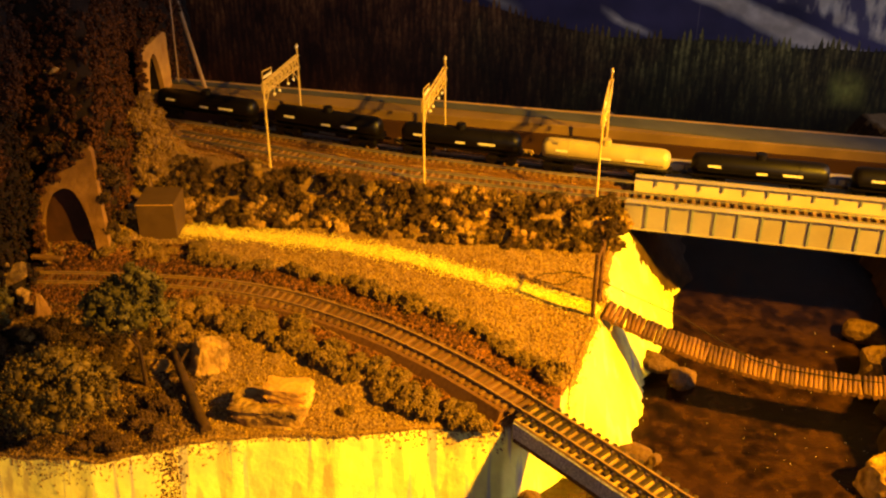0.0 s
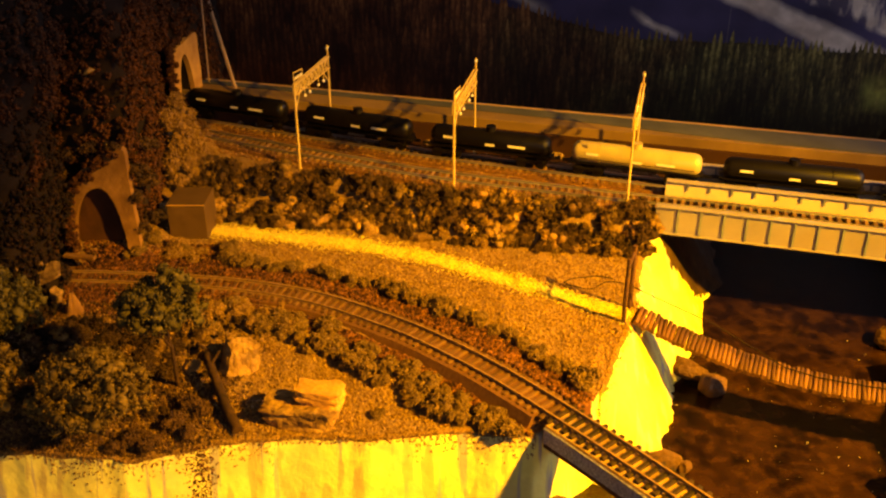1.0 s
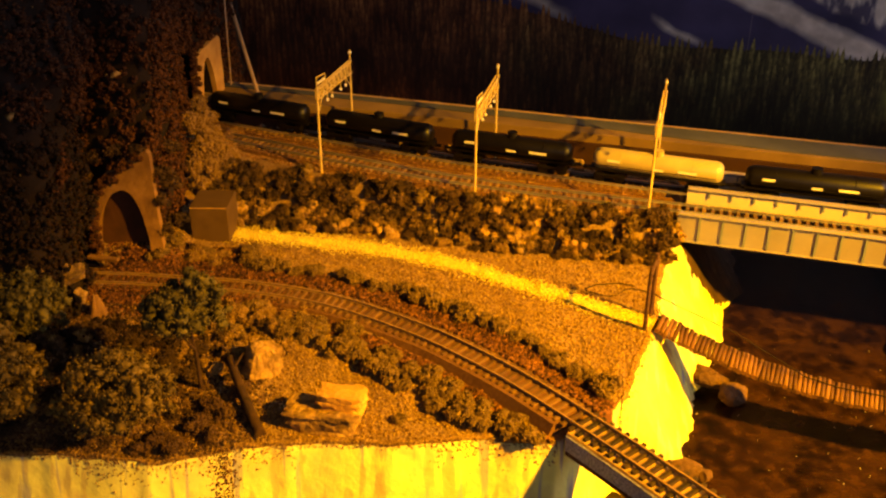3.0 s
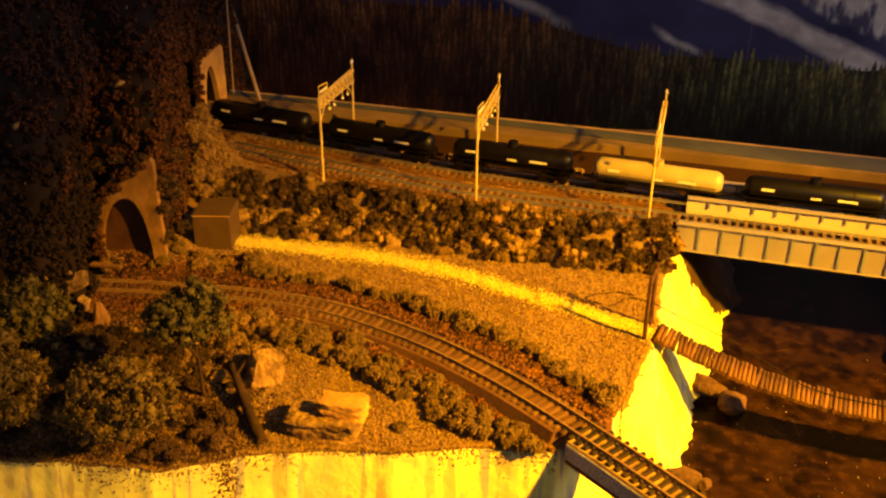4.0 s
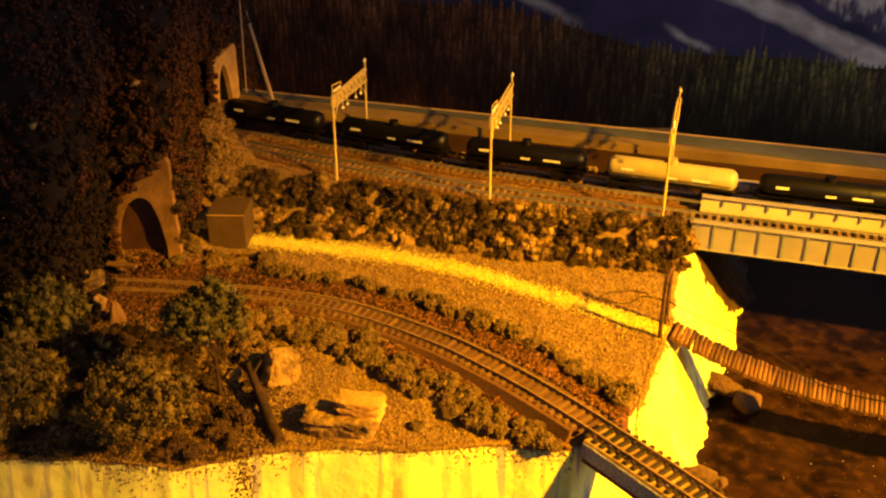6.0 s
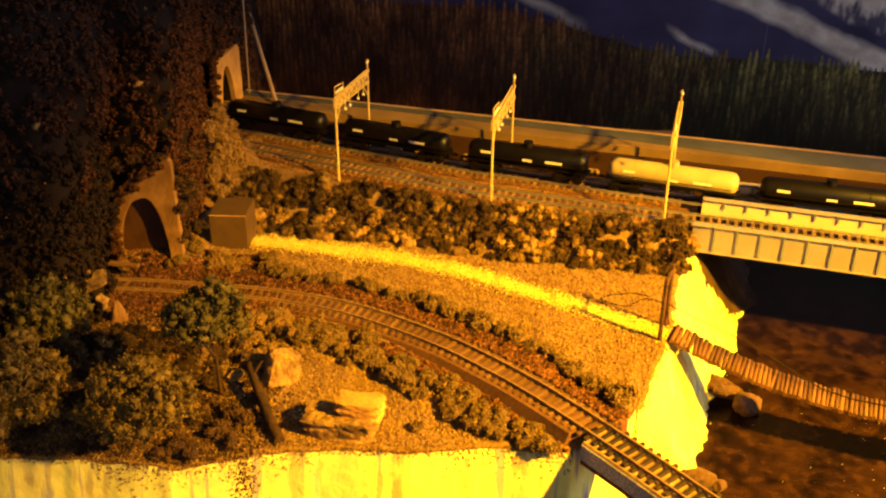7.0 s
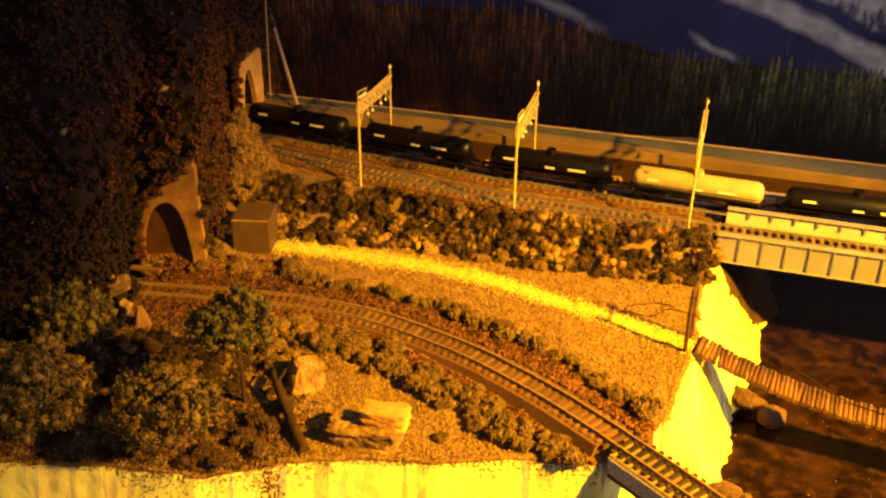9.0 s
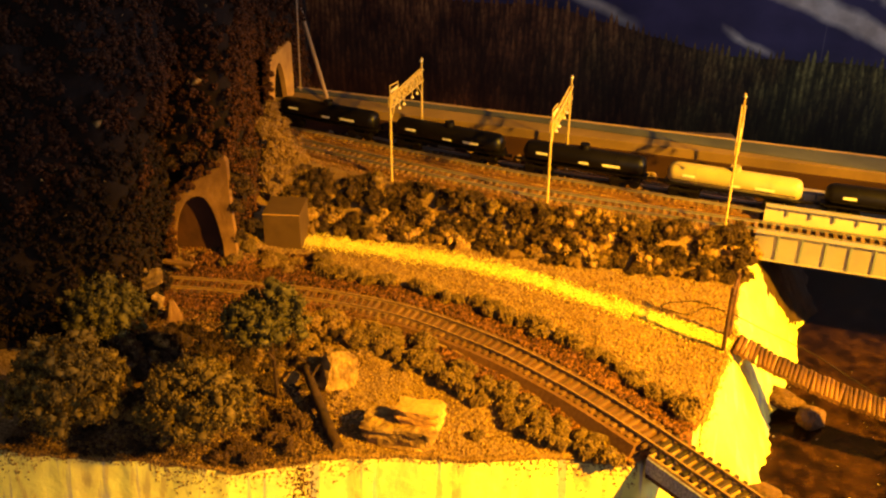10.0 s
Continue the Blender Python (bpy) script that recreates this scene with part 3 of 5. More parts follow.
def build_water():
    bm = bmesh.new()
    bmesh.ops.create_grid(bm, x_segments=90, y_segments=90, size=0.5, matrix=Matrix.Translation((0.3, 0.75, WATER_Z)) @ Matrix.Diagonal((1, 0.75, 1, 1)))
    for v in bm.verts:
        v.co.z += 0.0008 * noise.noise(v.co * 30)
    for f in bm.faces:
        f.smooth = True
    return tagged(part("water", bm, M_WATER), "dark brown glossy still water in a gorge", "water", kind="structure")


build_ground()
build_water()

# a plain dim room round the layout, x -1.5 to 1.65, y -1.45 to 2.0
for name, size, at in (("floor", (3.4, 3.7, 0.04), (0.1, 0.3, -0.92)), ("ceiling", (3.4, 3.7, 0.04), (0.1, 0.3, 1.82)), ("wall_north", (3.4, 0.1, 2.7), (0.1, 2.05, 0.45)), ("wall_west", (0.1, 3.4, 2.7), (-1.55, 0.3, 0.45))):
    tagged(part(name, box(bmesh.new(), size, at), M_ROOM), "plain dim room " + name.split("_")[0], name.split("_")[0], kind="structure")

bm = bmesh.new()
for size, at in (((3.4, 0.1, 1.35), (0.1, -1.5, -0.225)), ((3.4, 0.1, 0.3), (0.1, -1.5, 1.65)), ((1.4, 0.1, 1.05), (-0.9, -1.5, 0.975)), ((0.6, 0.1, 1.05), (1.5, -1.5, 0.975))):
    box(bm, size, at)
wall = bmesh.new()
for size, at in (((0.1, 3.4, 1.2), (1.7, 0.3, -0.3)), ((0.1, 3.4, 0.6), (1.7, 0.3, 1.5)), ((0.1, 1.65, 0.9), (1.7, -0.575, 0.75)), ((0.1, 0.75, 0.9), (1.7, 1.625, 0.75))):
    box(wall, size, at)
tagged(part("wall_east", wall, M_ROOM), "plain dim room wall with a window opening", "wall", kind="structure")
tagged(part("wall_south", bm, M_ROOM), "plain dim room wall with a window opening", "wall", kind="structure")


def build_table():
    """The plain wooden table that carries the layout."""
    ob = empty("layout_table", (0.0, 0.8, -0.9), "plain wooden table carrying the model railway", "table")
    part("tabletop", box(bmesh.new(), (1.75, 1.16, 0.02), (0.025, 0.06, 0.79), bevel=0.002), M_LOG, ob)
    for y in (-0.51, 0.63):
        part("apron", box(bmesh.new(), (1.7, 0.02, 0.09), (0.025, y, 0.734), bevel=0.002), M_LOG, ob)
    for x in (-0.8, 0.85):
        for y in (-0.47, 0.59):
            part("leg", box(bmesh.new(), (0.06, 0.06, 0.779), (x, y, 0.3895), bevel=0.004), M_LOG, ob)
    return ob


# ledge and printed backdrop run obliquely behind the upper line
ALONG = Vector((1.0, -0.2, 0)).normalized()
LEDGE0 = Vector((-0.315, 1.05, 0))
TURN = math.degrees(math.atan2(ALONG.y, ALONG.x))
ALL_LEN = 1.25


def along(s, back, z=0.0):
    return LEDGE0 + ALONG * s + Vector((-ALONG.y, ALONG.x, 0)) * back + Vector((0, 0, z))


TREE_LINE = 0.06
BACK = 0.385


def build_backdrop():
    bm = bmesh.new()
    box(bm, (2.3, 0.004, 0.72), (0.1, 0, 0.26))
    ob = part("backdrop", bm, backdrop_material())
    ob.matrix_world = Matrix.Translation(along(0.45, BACK)) @ pose(0, 0, 0, 0, 0, TURN)
    return tagged(ob, "printed landscape of dark conifers below bluish mountains", "backdrop", kind="structure")


build_backdrop()
build_table()


def wedge(bm, outline, low, high):
    """A flat plate from an outline of (along, back) and its two heights."""
    rows = [[bm.verts.new((x, y, z)) for x, y in outline] for z in (low, high)]
    bm.faces.new(rows[0][::-1])
    bm.faces.new(rows[1])
    for k in range(len(outline)):
        n = (k + 1) % len(outline)
        bm.faces.new((rows[0][k], rows[0][n], rows[1][n], rows[1][k]))
    return bm


def build_ledge():
    """A long board behind the tracks: tan top, grey shade sheet, brown strip with cream inlays below."""
    ob = empty("back_ledge", along(0, 0), "tan board ledge with brown strip and cream inlays behind tracks", "ledge")
    ob.matrix_world = Matrix.Translation(along(0, 0)) @ pose(0, 0, 0, 0, 0.62, TURN)
    mid = ALL_LEN / 2 - 0.05
    end = ALL_LEN + 0.1
    part("board", box(bmesh.new(), (ALL_LEN + 0.3, 0.004, 0.012), (mid, 0.0, 0.0705), bevel=0.0005), M_WALL_FACE, ob, "tan board face")
    part("top", box(bmesh.new(), (ALL_LEN + 0.3, 0.037, 0.0028), (mid, 0.021, 0.0748)), M_WALL_FACE, ob, "tan board top")
    # widening grey sheet: board outside the lamp beam, its shade put in as colour
    part("shade_sheet", wedge(bmesh.new(), [(-0.18, 0.0385), (-0.18, 0.0275), (0.2, 0.0255), (0.4, 0.018), (0.53, 0.0085), (0.62, 0.0025), (end, 0.0025), (end, 0.0385)], 0.0763, 0.0773), M_WALL_SHADE, ob, "grey sheet added for shade on the board top")
    part("lip", box(bmesh.new(), (ALL_LEN + 0.3, 0.0022, 0.0034), (mid, 0.0408, 0.0762)), M_STICK, ob, "thin pale lip at the back")
    part("strip", box(bmesh.new(), (ALL_LEN + 0.3, 0.004, 0.042), (mid, -0.0045, 0.0455)), M_BROWN, ob, "dark brown strip")
    bead = bmesh.new()
    bmesh.ops.create_cone(bead, cap_ends=True, segments=16, radius1=0.0036, radius2=0.0032, depth=0.002, matrix=pose(0, 0, 0, 90, 0, 0))
    bar = bmesh.new()
    for k in (-1, 1):
        bmesh.ops.create_cone(bar, cap_ends=True, segments=16, radius1=0.0036, radius2=0.0032, depth=0.002, matrix=pose(k * 0.0065, 0, 0, 90, 0, 0))
    box(bar, (0.013, 0.002, 0.0068), (0, 0.0, 0))
    meshes = []
    for nm, b in (("round_inlay", bead), ("long_inlay", bar)):
        me = bpy.data.meshes.new(nm)
        b.to_mesh(me)
        b.free()
        me.materials.append(M_CREAM)
        meshes.append(me)
    for i in range(44):
        inlay = new(meshes[i % 2].name, meshes[i % 2])
        inlay.parent = ob
        inlay.location = (0.045 + 0.0278 * i, -0.0072, 0.0445)
    return ob


build_ledge()

# ---- tracks ----
FRONT_LINE = [(-0.45, 0.727, 0.0), (-0.35, 0.731, 0.0), (-0.29, 0.729, 0.0), (-0.21, 0.722, 0.0), (-0.138, 0.703, 0.0), (-0.064, 0.664, 0.0), (-0.016, 0.629, 0.0), (0.03, 0.588, 0.0), (0.098, 0.516, 0.0), (0.2, 0.4, 0.0)]
NEAR_LINE = [(-0.45, 1.04, 0.036), (-0.33, 1.008, 0.036), (-0.2, 0.956, 0.036), (-0.112, 0.921, 0.036), (-0.052, 0.899, 0.036), (0.033, 0.875, 0.036), (0.115, 0.855, 0.036), (0.19, 0.8392, 0.036), (0.3, 0.8133, 0.036), (0.6, 0.7428, 0.036)]
FAR_LINE = [(-0.45, 1.08, 0.036), (-0.33, 1.053, 0.036), (-0.2, 1.006, 0.036), (-0.119, 0.976, 0.036), (-0.055, 0.952, 0.036), (0.034, 0.926, 0.036), (0.12, 0.901, 0.036), (0.19, 0.8815, 0.036), (0.3, 0.8555, 0.036), (0.6, 0.785, 0.036)]
GAUGE = 0.0165


def build_track(name, line, label, pitch, wide, tie_mat, rail_mat, bed_z, bed_end, fresh=None):
    """Rails on sleepers; the cork bed ends where a bridge begins."""
    place, way = spline(line, 0.006)
    ob = empty(name, (0, 0, 0), label, "track", "model railway tracks")
    place[:, 2] += bed_z
    n = int((place[:, 0] < bed_end).sum())
    from_mesh("roadbed", sweep("roadbed", place[:n], way[:n], [(-0.0255, -0.0065), (-0.0185, 0.0044), (0.019, 0.0044), (0.026, -0.006)]), M_BED, ob, "brown cork roadbed")
    meshes = []
    for paint in (tie_mat, fresh or tie_mat):
        me = bpy.data.meshes.new("sleeper")
        bm = box(bmesh.new(), (wide, 0.03, 0.0026), (0, 0, 0.0042), bevel=0.0004)
        bm.to_mesh(me)
        bm.free()
        me.materials.append(paint)
        meshes.append(me)
    spots, ways = spline(line, pitch)
    for p, w in zip(spots, ways):
        t = new("sleeper", meshes[int(p[0] > bed_end + 0.002)])
        t.parent = ob
        t.matrix_basis = pose(p[0], p[1], p[2] + bed_z, 0, 0, math.degrees(math.atan2(w[1], w[0])) + RNG.normal(0, 0.8))
    for side in (-1, 1):
        c = side * GAUGE / 2
        prof = [(c - 0.0012, 0.0055), (c + 0.0012, 0.0055), (c + 0.0004, 0.0063), (c + 0.0004, 0.0069), (c + 0.0008, 0.007), (c + 0.0008, 0.0077), (c - 0.0008, 0.0077), (c - 0.0008, 0.007), (c - 0.0004, 0.0069), (c - 0.0004, 0.0063)]
        from_mesh("rail", sweep("rail", place, way, prof), rail_mat, ob)
    return ob


build_track("front_track", FRONT_LINE, "curved single track with brown sleepers on cork bed", 0.0073, 0.0033, M_TIE, M_RAIL, 0.0065, 0.0585, M_TIE_NEW)
build_track("upper_track", NEAR_LINE, "weathered upper track with pale sleepers in brown ballast", 0.0078, 0.0036, M_TIE_PALE, M_RAIL_UP, 0.003, 0.172)
build_track("upper_track", FAR_LINE, "weathered upper track with pale sleepers beside the masts", 0.0078, 0.0036, M_TIE_PALE, M_RAIL_UP, 0.003, 0.19)

# ---- girder bridge ----
GIRD0 = Vector((0.1685, 0.8195, 0))
GIRD_WAY = Vector((1.0, -0.24, 0)).normalized()
GIRD_TURN = math.degrees(math.atan2(GIRD_WAY.y, GIRD_WAY.x))


def build_girders():
    ob = empty("girder_bridge", GIRD0, "cream plate girder bridge with blue ribs carrying two tracks", "bridge", turn=GIRD_TURN)
    length = 0.5
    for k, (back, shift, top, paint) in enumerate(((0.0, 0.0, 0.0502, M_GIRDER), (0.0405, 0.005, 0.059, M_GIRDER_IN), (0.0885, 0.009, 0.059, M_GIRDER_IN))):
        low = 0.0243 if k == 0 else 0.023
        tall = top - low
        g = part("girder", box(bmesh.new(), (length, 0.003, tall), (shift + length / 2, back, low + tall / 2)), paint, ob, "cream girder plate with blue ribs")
        part("flange", box(bmesh.new(), (length, 0.0075, 0.0016), (shift + length / 2, back, top + 0.0006), bevel=0.0003), M_GIRDER, g)
        part("flange", box(bmesh.new(), (length, 0.0065, 0.0016), (shift + length / 2, back, low - 0.0004), bevel=0.0003), M_GIRDER, g)
        part("line", box(bmesh.new(), (length - 0.002, 0.0007, 0.001), (shift + length / 2, back - 0.0019, top - 0.0014)), M_BLUE, g, "blue line")
        for i in range(int(length / 0.0206) + 1):
            high = tall - 0.003 if k == 0 else 0.0055
            part("rib", box(bmesh.new(), (0.0018, 0.0018, high), (shift + 0.0205 + 0.0206 * i, back - 0.0022, top - 0.0015 - high / 2)), M_BLUE, g)
    for back, wide in ((0.0203, 0.036), (0.0645, 0.044)):
        part("deck", box(bmesh.new(), (length, wide, 0.003), (length / 2 + 0.003, back, 0.0385)), M_BED, ob, "brown deck")
    return ob


build_girders()


def build_front_bridge():
    place, way = spline(FRONT_LINE, 0.006)
    keep = [i for i, p in enumerate(place) if p[0] > 0.0625]
    place, way = place[keep], way[keep]
    ob = empty("track_bridge", tuple(place[0]), "grey speckled slab bridge under the curved track", "bridge")
    me = sweep("slab", place - place[0], way, [(-0.0177, 0.0085), (0.0096, 0.0085), (0.0101, 0.008), (0.0101, -0.0045), (-0.0185, -0.0045), (-0.0185, 0.0078)])
    from_mesh("slab", me, M_CONCRETE, ob)
    me = sweep("beam", place - place[0], way, [(-0.0179, -0.0047), (0.0096, -0.0047), (0.0096, -0.0088), (-0.0179, -0.0088)])
    from_mesh("beam", me, M_POST, ob, "dark beam under the slab")
    me = sweep("filler", place - place[0], way, [(-0.0176, 0.0087), (0.0098, 0.0087), (0.0094, 0.0101), (-0.0166, 0.0101)])
    from_mesh("filler", me, M_FILL, ob, "tan deck between slab and sleepers")
    return ob


build_front_bridge()

# ---- hill with tunnels ----
HILL = [(-0.75, 0.58), (-0.5, 0.61), (-0.4, 0.635), (-0.36, 0.655), (-0.352, 0.698), (-0.366, 0.758), (-0.384, 0.778), (-0.312, 0.784), (-0.316, 0.84), (-0.328, 0.9), (-0.346, 0.985), (-0.334, 1.082), (-0.33, 1.11), (-0.36, 1.3)]
HILL_RUN = np.r_[0, np.cumsum(np.linalg.norm(np.diff(np.array(HILL), axis=0), axis=1))]


def hill_place(s, z):
    """A place on the hill's steep face: s along its foot, z up."""
    p = np.array(HILL)
    x, y = np.interp(s, HILL_RUN, p[:, 0]), np.interp(s, HILL_RUN, p[:, 1])
    dx = np.interp(s + 0.01, HILL_RUN, p[:, 0]) - np.interp(s - 0.01, HILL_RUN, p[:, 0])
    dy = np.interp(s + 0.01, HILL_RUN, p[:, 1]) - np.interp(s - 0.01, HILL_RUN, p[:, 1])
    n = np.hypot(dx, dy) + 1e-9
    out = 0.006 * wobble(s, z, 60, 31) + 0.004 * wobble(s, z, 170, 32) + 0.02 * smooth((z - 0.12) / 0.12) * np.exp(-(((y - 0.74) / 0.09) ** 2)) - 0.05 * smooth((z - 0.22) / 0.25)
    out = out - 0.007 * np.exp(-(((s - 0.5 * (HILL_RUN[6] + HILL_RUN[7])) / 0.05) ** 4)) * (1 - smooth((z - 0.1) / 0.03))
    return x + out * dy / n, y - out * dx / n


def hill_open(s, z):
    """Whether the hill's face is open there: the two arches and the track's tunnel."""
    low = (s > HILL_RUN[6] + 0.004) & (s < HILL_RUN[7] - 0.004) & (z < 0.1)
    up = (s > HILL_RUN[10] + 0.012) & (s < HILL_RUN[11] - 0.012) & (z < 0.14)
    track = (s > HILL_RUN[4]) & (s < HILL_RUN[5]) & (z < 0.06)
    return low | up | track


def build_hill():
    ss, zs = np.arange(0, HILL_RUN[-1], 0.006), np.arange(-0.03, 0.5, 0.006)
    gs, gz = np.meshgrid(ss, zs)
    gx, gy = hill_place(gs, gz)
    verts = np.stack([gx, gy, gz], -1).reshape(-1, 3)
    n = len(ss)
    shut = ~hill_open(gs + 0.003, gz + 0.003)
    faces = [(r * n + c, r * n + c + 1, (r + 1) * n + c + 1, (r + 1) * n + c) for r in range(len(zs) - 1) for c in range(n - 1) if shut[r, c]]
    # a rough top that runs back to the table's edge and down
    last, base = verts[-n:], len(verts)
    for x, z in ((-0.6, 0.52), (-0.8, 0.5), (-0.81, -0.1)):
        row = np.stack([np.minimum(np.full(n, x) + 0.02 * wobble(last[:, 1], last[:, 0], 20, 77), last[:, 0] - 0.002), last[:, 1], np.full(n, z)], 1)
        verts = np.concatenate([verts, row])
    for r in range(3):
        lo = base - n + r * n
        faces += [(lo + c, lo + c + 1, lo + n + c + 1, lo + n + c) for c in range(n - 1)]
    ob = tagged(from_mesh("hill", arrays("hill", verts, faces, True), mat("hill_earth", [(0.008, 0.004, 0.0025), (0.02, 0.0095, 0.0055)], 60, 0.95, bump=0.8)), "steep dark hill overgrown with brown and green scrub", "hill", kind="structure")
    count, each = 10500, 11
    s, z = RNG.uniform(0.1, HILL_RUN[-1] - 0.1, count), RNG.uniform(-0.01, 0.46, count)
    ok = ~hill_open(s, z)
    s, z = s[ok], z[ok]
    x, y = hill_place(s, z)
    lift = RNG.uniform(0, 0.005, len(s))
    ex, ey = hill_place(s + 0.01, z)
    d = np.hypot(ex - x, ey - y) + 1e-9
    heads = np.stack([x + lift * (ey - y) / d, y - lift * (ex - x) / d, z], 1)
    e = RNG.normal(size=(len(s), each, 3))
    e *= (RNG.uniform(0.0025, 0.0062, (len(s), 1)) * RNG.uniform(0.4, 1, (len(s), each)) / np.linalg.norm(e, axis=2))[..., None]
    c = heads[:, None] + e
    # low hill foot before the arch: shade is painted into its scrub
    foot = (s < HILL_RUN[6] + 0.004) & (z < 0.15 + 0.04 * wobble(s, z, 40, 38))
    # leave the arches free
    free = ~(((c[..., 0] > -0.372) & (c[..., 0] < -0.318) & (c[..., 1] < 0.775) & (c[..., 2] < 0.08) & (c[..., 1] > 0.75)))
    for keep, paint, label in ((~foot, M_HILL, "dark brown scrub covering the steep hill"), (foot, M_SCRUB_SHADE, "blackish scrub with shade in its colour at the foot of the hill")):
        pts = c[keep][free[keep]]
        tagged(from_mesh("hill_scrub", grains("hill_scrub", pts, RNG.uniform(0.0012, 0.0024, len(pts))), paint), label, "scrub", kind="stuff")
    return ob


build_hill()


def spread(points, n):
    """n places spaced evenly along a chain of 2D points."""
    p = np.array(points, float)
    run = np.r_[0, np.cumsum(np.linalg.norm(np.diff(p, axis=0), axis=1))]
    q = np.linspace(0, run[-1], n)
    return np.stack([np.interp(q, run, p[:, 0]), np.interp(q, run, p[:, 1])], 1)


def build_portal(name, at, turn, width, tall, shoulder, opening, rise, thick, label, depth, paint, lining):
    """A plaster tunnel mouth: slab with an arch through it, and a lined bore behind. Its face looks along -y before turning."""
    ob = empty(name, at, label, "tunnel portal", "tunnel portals", turn)
    # two quarter ellipses that meet at the apex, over x = 0
    arch = [(-opening[0], -0.02)]
    for k in range(33):
        a = math.pi * k / 32
        arch.append((-opening[k > 16] * math.cos(a), rise * math.sin(a)))
    arch += [(opening[1], -0.02)]
    m = 61
    inner = spread(arch, m)
    rim = [(-width[0], -0.02), (-width[0], 0.0), (-width[0] * 0.76, shoulder), (-width[0] * 0.42, shoulder + 0.5 * (tall - shoulder)), (width[1] * 0.85, tall), (width[1] * 0.97, tall * 0.965), (width[1], -0.02)]
    outer = spread(rim, m)
    outer += [(0.0009 * noise.noise(Vector((x * 160, z * 160, 2))), 0.0009 * noise.noise(Vector((x * 160, z * 160, 7)))) for x, z in outer]
    bm = bmesh.new()
    rings = 4
    front = [[bm.verts.new((*(inner[k] * (1 - r / rings) + outer[k] * r / rings), 0.0)) for k in range(m)] for r in range(rings + 1)]
    for row in front:
        for v in row:
            x, z = v.co.x, v.co.y
            v.co = Vector((x, 0.0006 * noise.noise(Vector((x * 90, z * 90, 1))) + 0.0003 * noise.noise(Vector((x * 300, z * 300, 3))), z))
    back_in = [bm.verts.new((v.co.x, thick, v.co.z)) for v in front[0]]
    back_out = [bm.verts.new((v.co.x, thick, v.co.z)) for v in front[-1]]
    for k in range(m - 1):
        for a, b in zip(front, front[1:]):
            bm.faces.new((a[k], a[k + 1], b[k + 1], b[k]))
        bm.faces.new((back_in[k], back_out[k], back_out[k + 1], back_in[k + 1]))
        bm.faces.new((front[-1][k], front[-1][k + 1], back_out[k + 1], back_out[k]))
        bm.faces.new((front[0][k], back_in[k], back_in[k + 1], front[0][k + 1]))
    bmesh.ops.recalc_face_normals(bm, faces=bm.faces)
    part("portal_face", bm, paint, ob)
    bm = bmesh.new()
    ring = [[bm.verts.new((x * 1.02, y, z * 1.01)) for x, z in inner] for y in (thick - 0.002, depth)]
    for k in range(m - 1):
        bm.faces.new((ring[0][k], ring[1][k], ring[1][k + 1], ring[0][k + 1]))
    bm.faces.new(ring[1])
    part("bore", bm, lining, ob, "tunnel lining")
    return ob


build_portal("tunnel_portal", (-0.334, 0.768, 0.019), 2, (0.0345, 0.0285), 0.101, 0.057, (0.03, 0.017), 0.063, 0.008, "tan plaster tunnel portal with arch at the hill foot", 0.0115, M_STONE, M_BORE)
build_portal("tunnel_portal", (-0.328, 1.036, 0.034), 80, (0.037, 0.037), 0.107, 0.095, (0.02, 0.02), 0.09, 0.006, "tall tan plaster tunnel portal above the upper tracks", 0.2, M_STONE_TAN, M_BORE_SHADE)

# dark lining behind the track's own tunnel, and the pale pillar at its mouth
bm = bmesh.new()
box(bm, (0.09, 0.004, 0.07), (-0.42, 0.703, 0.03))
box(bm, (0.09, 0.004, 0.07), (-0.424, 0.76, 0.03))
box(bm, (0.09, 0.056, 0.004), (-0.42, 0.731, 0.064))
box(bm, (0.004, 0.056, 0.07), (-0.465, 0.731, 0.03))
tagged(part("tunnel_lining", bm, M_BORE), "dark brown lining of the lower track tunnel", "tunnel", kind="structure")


# ---- plants ----
def foam_mesh(name, crumbs, flat, material, size, seed, clumps=11, tight=0.36):
    rng = np.random.default_rng(seed)
    heads, radii = clump_heads(clumps, rng, tight)
    verts, faces = tufts_of(heads, radii, crumbs, size, rng, 0.14, 0.82, (0.75, 1.12))
    verts = (verts + (0, 0, 0.5)) * (1, 1, flat)
    me = tri_mesh(name, verts, faces)
    me.materials.append(material)
    return me


BUSH = {
    "green": ([foam_mesh("bush", 1050, 0.9, M_GREEN, 0.078, 40 + k) for k in range(5)], "grey-green foam bush with uneven clumps"),
    "dark": ([foam_mesh("bush", 850, 0.85, M_DARK, 0.085, 50 + k) for k in range(4)], "dark brown-green foam bush"),
    "olive": ([foam_mesh("bush", 900, 0.85, M_OLIVE, 0.08, 60 + k) for k in range(4)], "olive tan foam bush"),
    "tan": ([foam_mesh("bush", 1000, 0.9, M_TAN, 0.075, 75 + k) for k in range(2)], "orange-tan foam shrub"),
    "russet": ([foam_mesh("bush", 900, 0.9, M_RUSSET, 0.08, 85 + k) for k in range(3)], "russet brown foam bush"),
    "yellow": ([foam_mesh("bush", 800, 0.8, M_YELLOW, 0.095, 70 + k, 9) for k in range(3)], "pale yellowish foam tuft"),
}


TRACK = spline(FRONT_LINE, 0.004)[0][:, :2]


